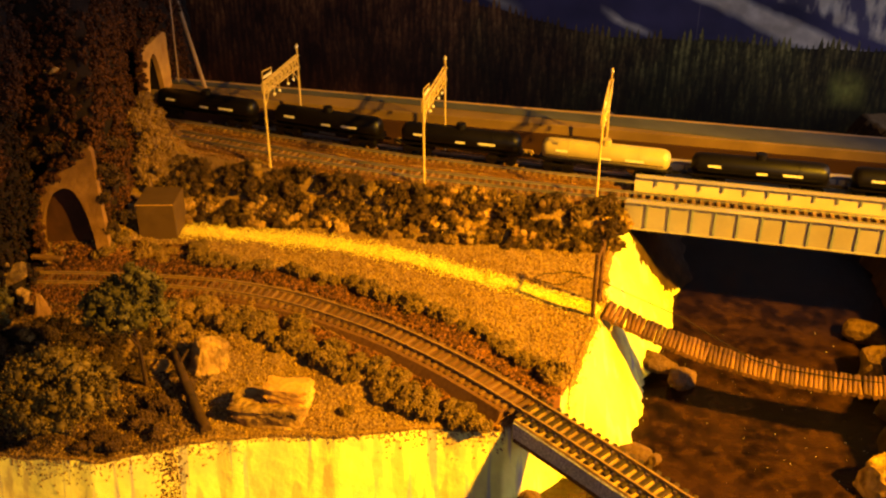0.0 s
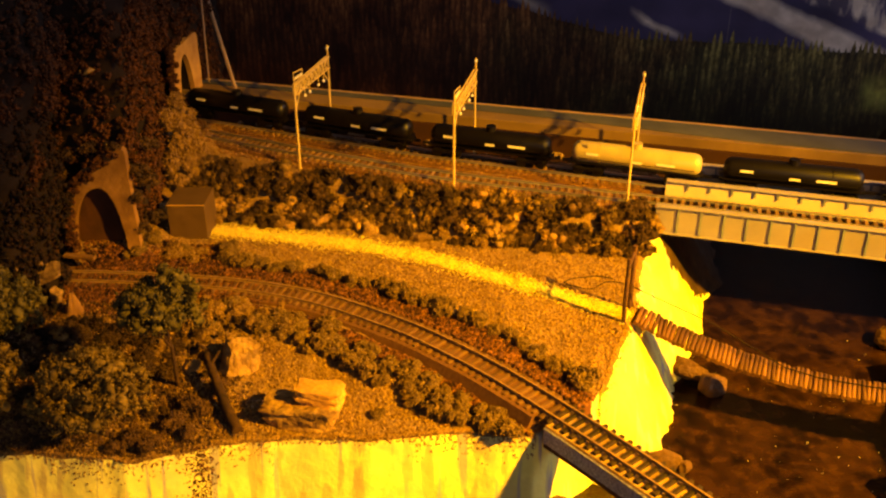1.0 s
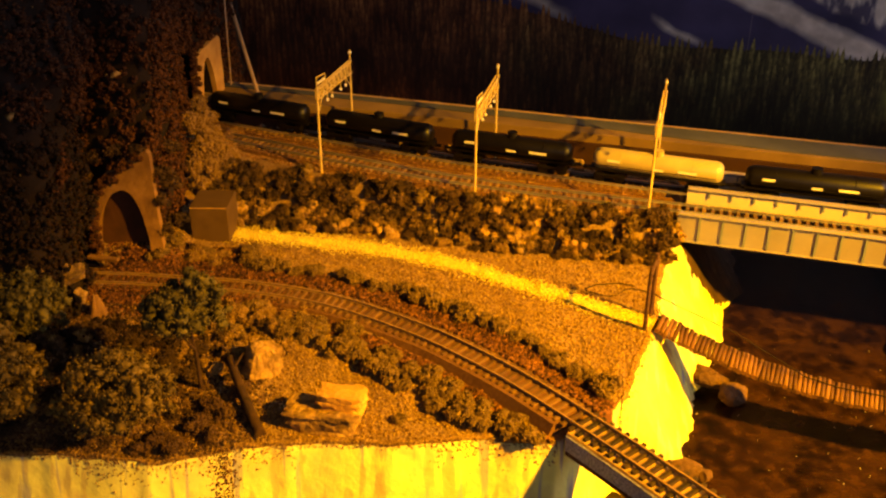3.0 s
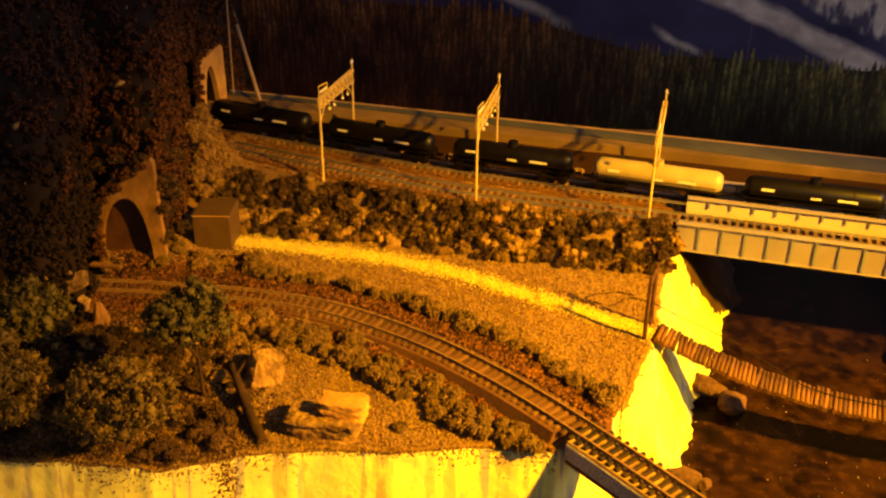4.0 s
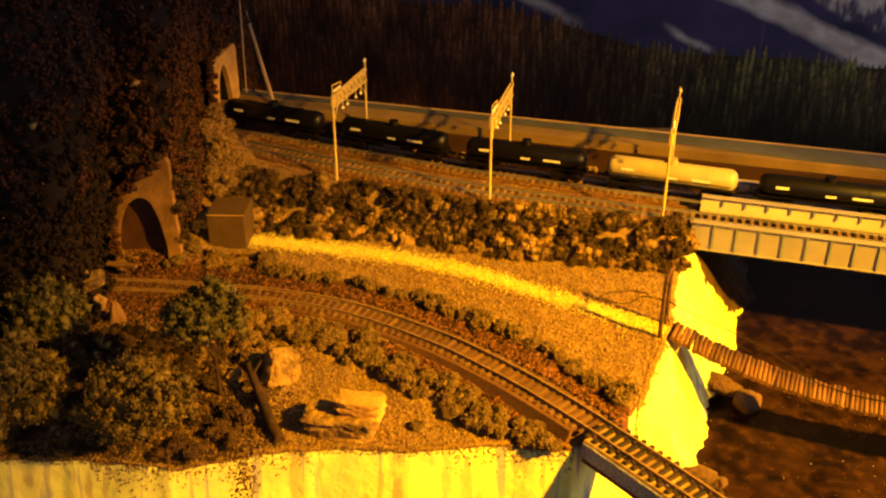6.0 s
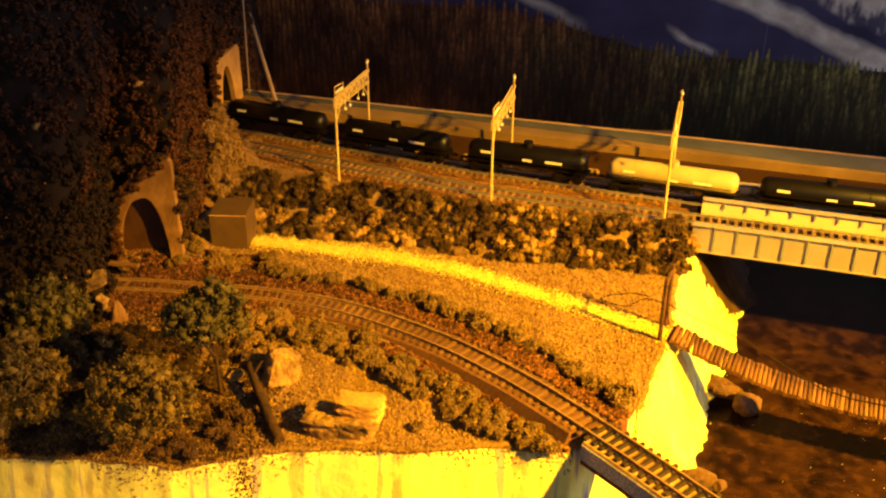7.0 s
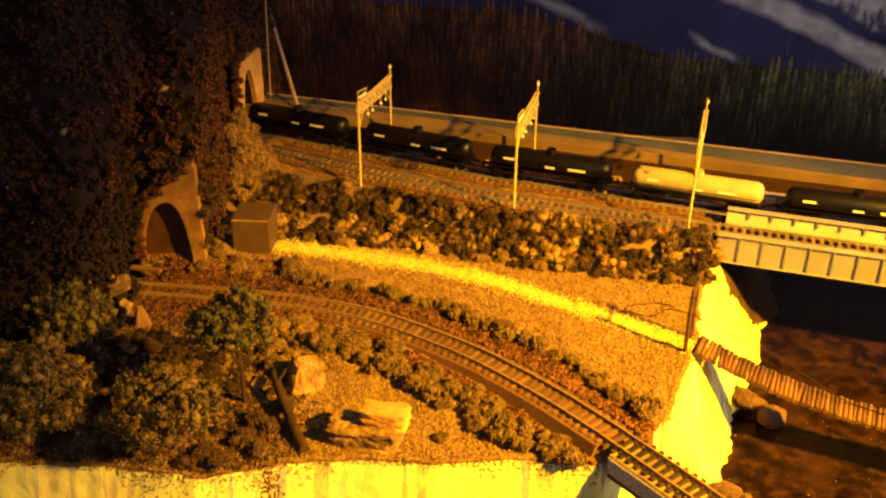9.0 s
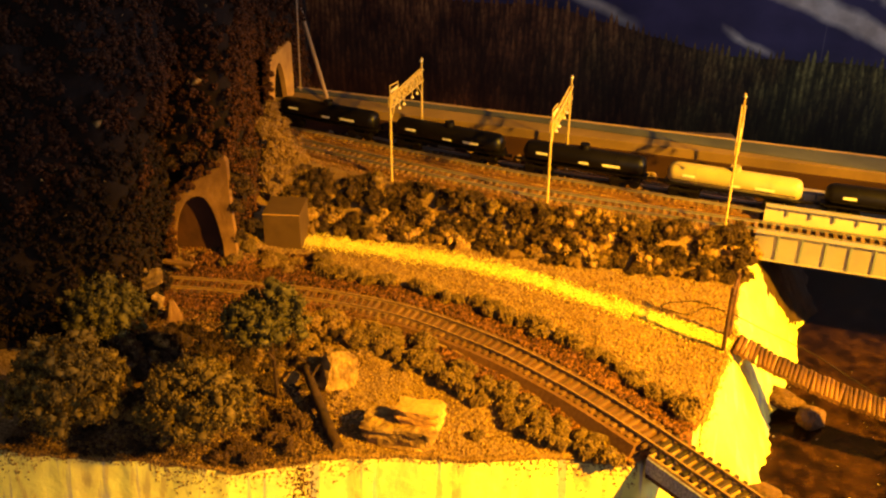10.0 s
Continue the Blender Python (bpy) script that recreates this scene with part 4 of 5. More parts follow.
def bush(kind, x, y, r, where, group, tall=1.0, up=0.0):
    if np.linalg.norm(TRACK - (x, y), axis=1).min() < 0.017 + 0.6 * r:
        return None
    meshes, label = BUSH[kind]
    ob = new("bush", meshes[RNG.integers(len(meshes))])
    z = float(height(x, y)) + up - 0.1 * r
    ob.matrix_world = pose(x, y, z, 0, 0, RNG.uniform(0, 360)) @ Matrix.Diagonal((r, r * RNG.uniform(0.85, 1.15), r * tall, 1))
    return tagged(ob, label + " " + where, "bush", group)


def scrub(name, spots, material, label, size, seed):
    """Joined foam clumps: spots of x, y, radius, height over the ground."""
    rng = np.random.default_rng(seed)
    vs, fs, at = [], [], 0
    for x, y, r, up in spots:
        heads, radii = clump_heads(int(rng.integers(5, 9)), rng, 0.42)
        v, f = tufts_of(heads * r, radii * r, int(rng.uniform(190, 300)), size, rng, 0.16, 0.78, (0.7, 1.15))
        v[:, 2] *= rng.uniform(0.75, 1.0)
        vs.append(v + (x, y, float(height(x, y)) + up + r * 0.35))
        fs.append(f + at)
        at += len(v)
    return tagged(from_mesh(name, tri_mesh(name, np.concatenate(vs), np.concatenate(fs)), material), label, "scrub", kind="stuff")


# embankment scrub below the upper line: joined behind, single bushes along its foot
ALL = {"olive": [], "yellow": [], "green": [], "dark": []}
for i in range(400):
    t = RNG.uniform(0.05, 1.0)
    x = RNG.uniform(-0.262 - 0.03 * (t > 0.35), 0.168)
    y = float(BANK(x)) * (1 - t) + (float(CREST(x)) - 0.004) * t + 0.004
    patch = 0.65 * float(wobble(x, y, 70, 55)) + (0.3 if t < 0.5 else -0.1) + RNG.normal(0, 0.45)
    kind = "yellow" if patch > 0.9 else "olive" if patch > 0.5 else "green" if patch > 0.3 else "dark"
    ALL[kind].append((x, y, RNG.uniform(0.006, 0.0125), RNG.uniform(-0.002, 0.001)))
for k, (kind, material) in enumerate((("olive", M_OLIVE), ("yellow", M_YELLOW), ("green", M_GREEN), ("dark", M_DARK))):
    scrub("embankment_scrub", ALL[kind], material, {"olive": "olive", "yellow": "pale yellowish", "green": "grey-green", "dark": "dark brown-green"}[kind] + " foam scrub covering the embankment", 0.00085, 90 + k)
for i in range(46):
    x = -0.255 + 0.41 * i / 45 + RNG.normal(0, 0.003)
    y = float(BANK(x)) + RNG.uniform(-0.002, 0.008)
    patch = 0.65 * float(wobble(x, y, 70, 55)) + 0.3 + RNG.normal(0, 0.45)
    bush("yellow" if patch > 0.85 else "olive" if patch > 0.45 else "green" if patch > 0.2 else "dark", x, y, RNG.uniform(0.006, 0.011), "along the embankment foot", "embankment bushes", RNG.uniform(0.75, 1.1))
for x, y, r in ((0.018, 0.822, 0.012), (0.155, 0.81, 0.016), (0.154, 0.83, 0.012), (0.145, 0.822, 0.014)):
    bush("yellow" if x < 0.1 else "dark", x, y, r, "on the embankment", "embankment bushes")

# hedge between the curved track and the meadow
for i, (p, w) in enumerate(zip(*spline([(-0.237, 0.768), (-0.198, 0.761), (-0.145, 0.75), (-0.092, 0.73), (-0.041, 0.703), (0.007, 0.672), (0.052, 0.632), (0.09, 0.594)], 0.0148))):
    if RNG.random() < 0.93:
        bush("green", p[0] + RNG.normal(0, 0.0025), p[1] + RNG.normal(0, 0.0025), RNG.uniform(0.008, 0.0145), "beside the curved track", "trackside bushes", 0.95)
# double row on the other side
for p, w in zip(*spline([(-0.17, 0.655), (-0.135, 0.645), (-0.1, 0.622), (-0.066, 0.597), (-0.033, 0.571), (0.0, 0.549), (0.042, 0.543)], 0.0175)):
    for k in (0, 1):
        bush("green", p[0] - w[1] * 0.015 * k + w[0] * 0.008 * k + RNG.normal(0, 0.0025), p[1] + w[0] * 0.015 * k + w[1] * 0.008 * k + RNG.normal(0, 0.0025), RNG.uniform(0.008, 0.0132), "beside the curved track", "trackside bushes")
# undergrowth round the trees and by the portal
for i in range(34):
    x, y = RNG.uniform(-0.25, -0.15), RNG.uniform(0.625, 0.695)
    bush(("olive", "olive", "green", "dark")[RNG.integers(4)], x, y, RNG.uniform(0.006, 0.012), "among the trees", "undergrowth")
for i in range(14):
    x, y = RNG.uniform(-0.4, -0.3), RNG.uniform(0.512, 0.6)
    bush(("olive", "dark", "dark")[RNG.integers(3)], x, y, RNG.uniform(0.005, 0.009), "among the trees", "undergrowth")
for i in range(16):
    x, y = RNG.uniform(-0.315, -0.225), RNG.uniform(0.765, 0.8)
    bush(("green", "olive")[RNG.integers(2)], x, y, RNG.uniform(0.007, 0.011), "below the tunnel portal", "undergrowth")
for x, y, up, r in ((-0.312, 0.925, 0.0, 0.02), (-0.3, 0.935, 0.0, 0.018), (-0.318, 0.945, 0.02, 0.02), (-0.307, 0.95, 0.012, 0.017), (-0.322, 0.965, 0.035, 0.015), (-0.285, 0.93, 0.0, 0.013), (-0.325, 0.93, 0.03, 0.016), (-0.314, 0.97, 0.02, 0.015), (-0.298, 0.912, 0.0, 0.014), (-0.312, 0.9, 0.004, 0.015), (-0.288, 0.918, 0.0, 0.011), (-0.303, 0.888, 0.0, 0.012), (-0.29, 0.9, 0.0, 0.009)):
    bush("tan", x, y, r, "against the hill beside the upper portal", "hill shrubs", 1.1, up)
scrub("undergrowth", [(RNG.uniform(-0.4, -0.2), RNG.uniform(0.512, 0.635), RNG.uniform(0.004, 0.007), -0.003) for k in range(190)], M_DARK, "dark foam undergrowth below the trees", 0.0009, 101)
scrub("undergrowth", [(RNG.uniform(-0.38, -0.19), RNG.uniform(0.515, 0.65), RNG.uniform(0.004, 0.008), -0.002) for k in range(16)], M_OLIVE, "olive foam undergrowth between the trees", 0.0009, 104)
scrub("undergrowth", [(x, float(FRONT(x)) + RNG.uniform(0.007, 0.085), RNG.uniform(0.0025, 0.0052), -0.003) for x in RNG.uniform(-0.31, -0.172, 30)], M_RUSSET, "russet brown foam undergrowth near the cliff edge", 0.0009, 105)
scrub("undergrowth", [(RNG.uniform(-0.245, -0.16), RNG.uniform(0.61, 0.695), RNG.uniform(0.004, 0.009), -0.002) for k in range(70)], M_OLIVE, "olive foam undergrowth on the slope", 0.0009, 102)
# the black shade between the trees, put in as a patch of blackish scrub
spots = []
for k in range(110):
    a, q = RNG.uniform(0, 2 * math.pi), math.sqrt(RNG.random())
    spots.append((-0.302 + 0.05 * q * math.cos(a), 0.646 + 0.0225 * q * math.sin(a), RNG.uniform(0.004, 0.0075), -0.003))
scrub("undergrowth", spots, M_SCRUB_SHADE, "blackish scrub standing in for deep shade between trees", 0.0009, 106)
# scrub that creeps over the lower portal's edge
rng = np.random.default_rng(31)
spots = []
for k in range(34):
    t = k / 33
    x = float(np.interp(t, [0, 0.45, 0.65, 1], [-0.37, -0.362, -0.351, -0.314]))
    z = float(np.interp(t, [0, 0.45, 0.65, 1], [0.012, 0.066, 0.092, 0.113]))
    r = rng.uniform(0.0035, 0.0075) * (1.1 - 0.35 * t)
    spots.append((x + rng.normal(0, 0.0015), 0.7665 + rng.normal(0, 0.002), r, z + rng.normal(0, 0.002) - float(height(x, 0.7665)) - 0.35 * r))
scrub("portal_scrub", spots, M_HILL, "brown scrub creeping over the edge of the portal", 0.001, 107)
# scrub over the near edge of the upper portal
spots = []
for k in range(26):
    z = 0.036 + 0.1 * k / 25
    y = 0.999 + rng.normal(0, 0.0025) + 0.004 * noise.noise(Vector((z * 60, 3, 0)))
    r = rng.uniform(0.0035, 0.007)
    spots.append((-0.331 + rng.normal(0, 0.0015), y, r, z - float(height(-0.331, y)) - 0.35 * r))
for k in range(9):
    t = k / 8
    spots.append((-0.333 + 0.006 * t, 1.0 + 0.03 * t, rng.uniform(0.003, 0.005), 0.137 + 0.008 * t + rng.normal(0, 0.001) - float(height(-0.331, 1.0 + 0.03 * t))))
scrub("portal_scrub", spots, M_HILL, "brown scrub creeping over the edge of the upper portal", 0.001, 108)
# scrub that hangs round the lower portal
scrub("portal_scrub", [(x, y, r, up) for x, y, r, up in ((-0.386, 0.762, 0.011, 0.01), (-0.388, 0.762, 0.012, 0.035), (-0.383, 0.764, 0.012, 0.06), (-0.372, 0.766, 0.011, 0.082), (-0.357, 0.768, 0.009, 0.094), (-0.338, 0.77, 0.009, 0.099), (-0.32, 0.772, 0.008, 0.1), (-0.304, 0.775, 0.009, 0.05), (-0.302, 0.776, 0.01, 0.02), (-0.3, 0.778, 0.01, 0.075), (-0.3, 0.8, 0.012, 0.02), (-0.302, 0.81, 0.013, 0.05), (-0.304, 0.82, 0.012, 0.08))], M_DARK, "dark scrub hanging round the tunnel portal", 0.0011, 103)
# low dark bushes added to deepen the shade between the trees
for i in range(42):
    bush("dark", RNG.uniform(-0.345, -0.228), RNG.uniform(0.592, 0.662), RNG.uniform(0.006, 0.01), "put in for shade between the trees", "undergrowth", 0.7)
for x, y, r in ((-0.197, 0.556, 0.0125), (-0.211, 0.539, 0.011), (-0.188, 0.58, 0.009), (-0.242, 0.513, 0.0085), (-0.221, 0.517, 0.01), (-0.232, 0.522, 0.01), (-0.198, 0.53, 0.009), (-0.206, 0.562, 0.01)):
    bush("russet", x, y, r, "near the cliff edge", "undergrowth", 1.0)
bush("green", -0.067, 0.557, 0.0065, "alone on the gravel", "undergrowth")


def build_tree(at, crown, flat, material, lean, label, seed, bare=0.3):
    """A foam tree: tapered trunk, limbs into the crown, and a crown of crumb clumps with gaps."""
    rng = np.random.default_rng(seed)
    z0 = float(height(at[0], at[1]))
    ob = empty("tree", (at[0], at[1], z0), label, "tree", "foreground trees")
    mid = Vector((lean[0], lean[1], at[2] - z0))
    bm = bmesh.new()
    knee = mid * 0.5 + Vector((0.002, 0, 0))
    rod(bm, (0, 0, -0.004), knee, 0.0017, 0.0014)
    rod(bm, knee, mid, 0.0014, 0.0008)
    for k in range(7):
        a = rng.uniform(0, 6.28)
        rod(bm, knee.lerp(mid, rng.uniform(0.0, 0.7)), mid + Vector((math.cos(a) * crown * 0.6, math.sin(a) * crown * 0.6, rng.uniform(-0.1, 0.4) * crown)), 0.0011, 0.0004, 6)
    part("trunk", bm, M_BARK, ob, "thin dark trunk with limbs")
    # tufts on an uneven shell, each a small cluster of crumbs
    tufts = int(330 * (crown / 0.045) ** 2)
    d = rng.normal(size=(tufts, 3))
    d /= np.linalg.norm(d, axis=1)[:, None]
    d[:, 2] = np.where(d[:, 2] < -0.45, -d[:, 2], d[:, 2])
    bulge = 0.84 + 0.17 * wobble(d[:, 0] * 0.1 + d[:, 2] * 0.06, d[:, 1] * 0.1, 34, seed)
    heads = d * (bulge * rng.uniform(0.74, 1.08, tufts))[:, None]
    size = 0.0043 * rng.uniform(0.5, 1.5, tufts)
    scale = np.array([crown, crown, crown * flat])
    core = rng.normal(size=(120, 3))
    core *= (0.6 * rng.uniform(0.5, 1, 120) / np.linalg.norm(core, axis=1))[:, None]
    verts, faces = tufts_of(np.concatenate([heads, core]) * scale, np.r_[size, np.full(120, 0.2 * crown)], tufts * 34, 0.001, rng, 0.3, 0.66, (0.5, 1.25))
    me = tri_mesh("crown", verts + np.array(mid), faces)
    from_mesh("crown", me, material, ob)
    return ob


TREES = [
    ((-0.2215, 0.588, 0.079), 0.029, 0.92, M_LEAF_B, (0.0, -0.014), "small blue-green foam tree with thin dark trunk"),
    ((-0.371, 0.64, 0.0395), 0.0355, 0.9, M_LEAF_B, (0.0, -0.005), "blue-green foam tree at the hill foot"),
    ((-0.3535, 0.535, 0.0475), 0.0425, 0.9, M_LEAF, (0.0035, -0.013), "broad grey-green foam tree near the cliff edge"),
    ((-0.256, 0.528, 0.0425), 0.0415, 0.74, M_LEAF, (0.0, -0.006), "rounded grey-green foam tree near the cliff edge"),
]
for i, (at, crown, flat, material, lean, label) in enumerate(TREES):
    build_tree(at, crown, flat, material, lean, label, 80 + i)


# ---- stones, log, hut ----
def build_rock(name, size, at, turn, label, material, seed, layers=0.0, group="", square=0.35):
    """A rough stone: a faceted lump, stepped in layers if it is slabby."""
    bm = bmesh.new()
    bmesh.ops.create_icosphere(bm, subdivisions=4, radius=0.5)
    rng = np.random.default_rng(500 + seed)
    cuts = rng.normal(size=(14, 3))
    cuts /= np.linalg.norm(cuts, axis=1)[:, None]
    for v in bm.verts:
        c = v.co.copy()
        s = max(abs(c.x), abs(c.y), abs(c.z))
        v.co = c.lerp(c * 0.5 / s, 0.5 if layers else square)
        for n, d in zip(cuts, np.linspace(0.34, 0.5, len(cuts))):
            n = Vector(n)
            over = v.co.dot(n) - d
            if over > 0:
                v.co -= n * over
        o = c * 2.2 + Vector((seed * 3.1, seed, 0))
        v.co += c.normalized() * (0.05 * noise.noise(o) + 0.04 * abs(noise.noise(o * 2.6)) + 0.03 * noise.noise(o * 7) + 0.015 * noise.noise(o * 17))
        if layers:
            step = math.floor(v.co.z * layers + 0.8 * noise.noise(o * 0.7))
            v.co.x += 0.17 * noise.noise(Vector((step * 7.3, seed, 1))) + 0.05 * noise.noise(o * 5)
            v.co.y += 0.22 * noise.noise(Vector((step * 5.1, seed, 9))) + 0.08 * noise.noise(o * 4)
            v.co.z += 0.1 * noise.noise(o * 1.6 + Vector((4, 0, 0)))
            groove = noise.noise(Vector((o.x * 0.8, o.y * 0.8, v.co.z * 26 + seed)))
            v.co += c.normalized() * (0.1 * min(0.0, groove) + 0.03 * noise.noise(o * 12))
    bmesh.ops.transform(bm, matrix=Matrix.Diagonal((*size, 1)), verts=bm.verts)
    ob = part(name, bm, material)
    ob.matrix_world = pose(*at, 0, 0, turn)
    return tagged(ob, label, "rock", group)


def build_slab(size, at, turn, tilt, label, seed, under=0.0, rounded=0.0, name="rock_slab", group="rock slabs", material=None):
    """A split slab of layered stone: broken sides in steps, an uneven flat top."""
    bm = bmesh.new()
    nx, ny, nz = 26, 16, 9
    bmesh.ops.create_cube(bm, size=1.0)
    for axis, n in ((0, nx), (1, ny), (2, nz)):
        for k in range(1, n):
            co = Vector((0, 0, 0))
            co[axis] = -0.5 + k / n
            no = Vector((0, 0, 0))
            no[axis] = 1
            bmesh.ops.bisect_plane(bm, geom=bm.verts[:] + bm.edges[:] + bm.faces[:], plane_co=co, plane_no=no)
    off = Vector((seed * 3.7, seed * 1.3, seed))
    for v in bm.verts:
        c = v.co.copy()
        side = max(abs(c.x), abs(c.y)) * 2
        out = Vector((c.x, c.y, 0))
        # plan: a rough polygon with clipped corners
        corner = max(0.0, abs(c.x) + abs(c.y) - 0.78)
        out *= 1 - 0.55 * corner
        bed = math.floor((c.z + 0.5) * 5 + 0.5 * noise.noise(off + Vector((c.x * 3, c.y * 3, 0))))
        out *= 1 + 0.16 * noise.noise(off + Vector((c.x * 2.2, c.y * 2.2, bed * 4.1))) + 0.05 * noise.noise(off + Vector((c.x * 9, c.y * 9, c.z * 9))) - 0.05 * (bed % 2) * side
        z = c.z * (1 - 0.18 * max(0, side - 0.8) * 5 * (0.5 + 0.5 * noise.noise(off + out * 4)))
        z += 0.11 * noise.noise(off + out * 2.4) + 0.04 * noise.noise(off + out * 9) * (c.z > 0)
        out *= 1 + under * c.z
        v.co = Vector((out.x, out.y, z)).lerp(c.normalized() * (0.56 + 0.1 * noise.noise(off + c * 3) + 0.05 * noise.noise(off + c * 8)), rounded)
    bmesh.ops.transform(bm, matrix=Matrix.Diagonal((*size, 1)), verts=bm.verts)
    ob = part(name, bm, material or M_ROCK)
    ob.matrix_world = pose(*at, *tilt, turn)
    return tagged(ob, label, "rock", group)


build_slab((0.053, 0.026, 0.02), (-0.1215, 0.551, 0.0075), -6, (-2, 0), "layered tan rock slab lying on gravel", 3, 0.15, 0.12, material=M_BOULDER)
build_slab((0.0335, 0.02, 0.0155), (-0.1075, 0.554, 0.0215), -5, (-3, 2), "tan rock block resting on a slab", 8, 0.05, 0.06, material=M_STONE_TAN)
build_slab((0.0265, 0.02, 0.0285), (-0.1785, 0.612, 0.012), 28, (-14, 16), "upright tan boulder among undergrowth", 14, -0.2, 0.1, material=M_BOULDER)
build_rock("boulder", (0.014, 0.012, 0.018), (-0.214, 0.606, 0.005), 60, "tan boulder behind a thin tree trunk", M_ROCK, 13, 0)
for k, (size, at, turn) in enumerate((((0.03, 0.022, 0.018), (0.208, 0.695, -0.062), 20), ((0.036, 0.022, 0.018), (0.19, 0.715, -0.06), -20), ((0.034, 0.02, 0.014), (0.15, 0.598, -0.066), 10), ((0.014, 0.01, 0.008), (0.168, 0.592, -0.068), 40), ((0.05, 0.032, 0.022), (0.4, 0.768, -0.062), -35), ((0.055, 0.04, 0.04), (0.388, 0.708, -0.06), 15), ((0.028, 0.024, 0.02), (0.062, 0.538, -0.066), 30))):
    build_rock("stone", size, at, turn, "brown-tan stone at the water edge", M_STONE_BROWN, 20 + k, 0, "stones at the water")
build_slab((0.026, 0.012, 0.01), (-0.352, 0.676, 0.045), 14, (24, -20), "pale jagged stone jutting from the foot of the hill", 47, 0.3, 0.0, "stone", "stones at the hill")
build_slab((0.009, 0.007, 0.012), (-0.344, 0.672, 0.028), -20, (10, 20), "small pale stone at the hill foot", 42, 0.3, 0.0, "stone", "stones at the hill")
build_slab((0.011, 0.009, 0.022), (-0.3345, 0.678, 0.015), 30, (0, 0), "upright tan stone pier beside the track tunnel", 41, -1.3, 0.1, "stone", "stones at the hill", M_STONE)
build_slab((0.038, 0.036, 0.032), (0.337, 0.561, -0.06), 20, (0, 0), "tan crusted stone at the foot of the far bank", 45, -0.4, 0.3, "stone", "stones at the water")
tagged(part("board_scrap", box(bmesh.new(), (0.03, 0.006, 0.003), (-0.356, 0.752, 0.021), pose(0, 0, 0, 0, 0, -8), bevel=0.0005), M_STONE), "tan scrap of board at the portal foot", "board")

def build_log():
    """A weathered trunk lying down the slope: uneven girth, a broken end and a stub."""
    way = spline([(-0.2025, 0.605, 0.0185), (-0.193, 0.586, 0.0155), (-0.178, 0.558, 0.0085), (-0.1625, 0.5315, 0.003)], 0.0022)[0]
    bm = bmesh.new()
    rings = []
    for i, p in enumerate(way):
        t = i / (len(way) - 1)
        girth = 0.0031 + 0.0013 * t + 0.0005 * noise.noise(Vector((i * 0.35, 4, 0)))
        ring = []
        for k in range(12):
            a = 2 * math.pi * k / 12
            g = girth * (1 + 0.2 * noise.noise(Vector((math.cos(a) * 1.6, math.sin(a) * 1.6, i * 0.09))) + 0.12 * noise.noise(Vector((a * 3, i * 0.5, 9))))
            ring.append(bm.verts.new((p[0] + g * math.cos(a) * 0.9, p[1] + g * math.cos(a) * 0.42, p[2] + g * math.sin(a))))
        rings.append(ring)
    for a, b in zip(rings, rings[1:]):
        for k in range(12):
            bm.faces.new((a[k], a[(k + 1) % 12], b[(k + 1) % 12], b[k])).smooth = True
    bm.faces.new(rings[0][::-1])
    bm.faces.new(rings[-1])
    rod(bm, (-0.196, 0.592, 0.018), (-0.19, 0.6, 0.0265), 0.0013, 0.0007, 6)
    rod(bm, (-0.204, 0.61, 0.02), (-0.2085, 0.606, 0.029), 0.0011, 0.0006, 6)
    bmesh.ops.recalc_face_normals(bm, faces=bm.faces)
    tagged(part("fallen_log", bm, M_BARK), "dark fallen log leaning down the slope", "log")


build_log()

ob = empty("hut", (-0.2745, 0.8325, 0.007), "plain brown box hut beside the embankment", "hut", turn=2)
part("body", box(bmesh.new(), (0.036, 0.041, 0.0368), (0, 0, 0.0184), bevel=0.0005), M_HUT, ob)
part("lid", box(bmesh.new(), (0.0364, 0.0414, 0.0017), (0, 0, 0.0379), bevel=0.0004), M_HUT, ob, "brown lid")
# worn lid edge, its bright highlight put in as a pale strip
part("edge", box(bmesh.new(), (0.0355, 0.0007, 0.0007), (0, -0.0207, 0.0383)), M_STONE_TAN, ob, "worn pale edge with its highlight painted in")


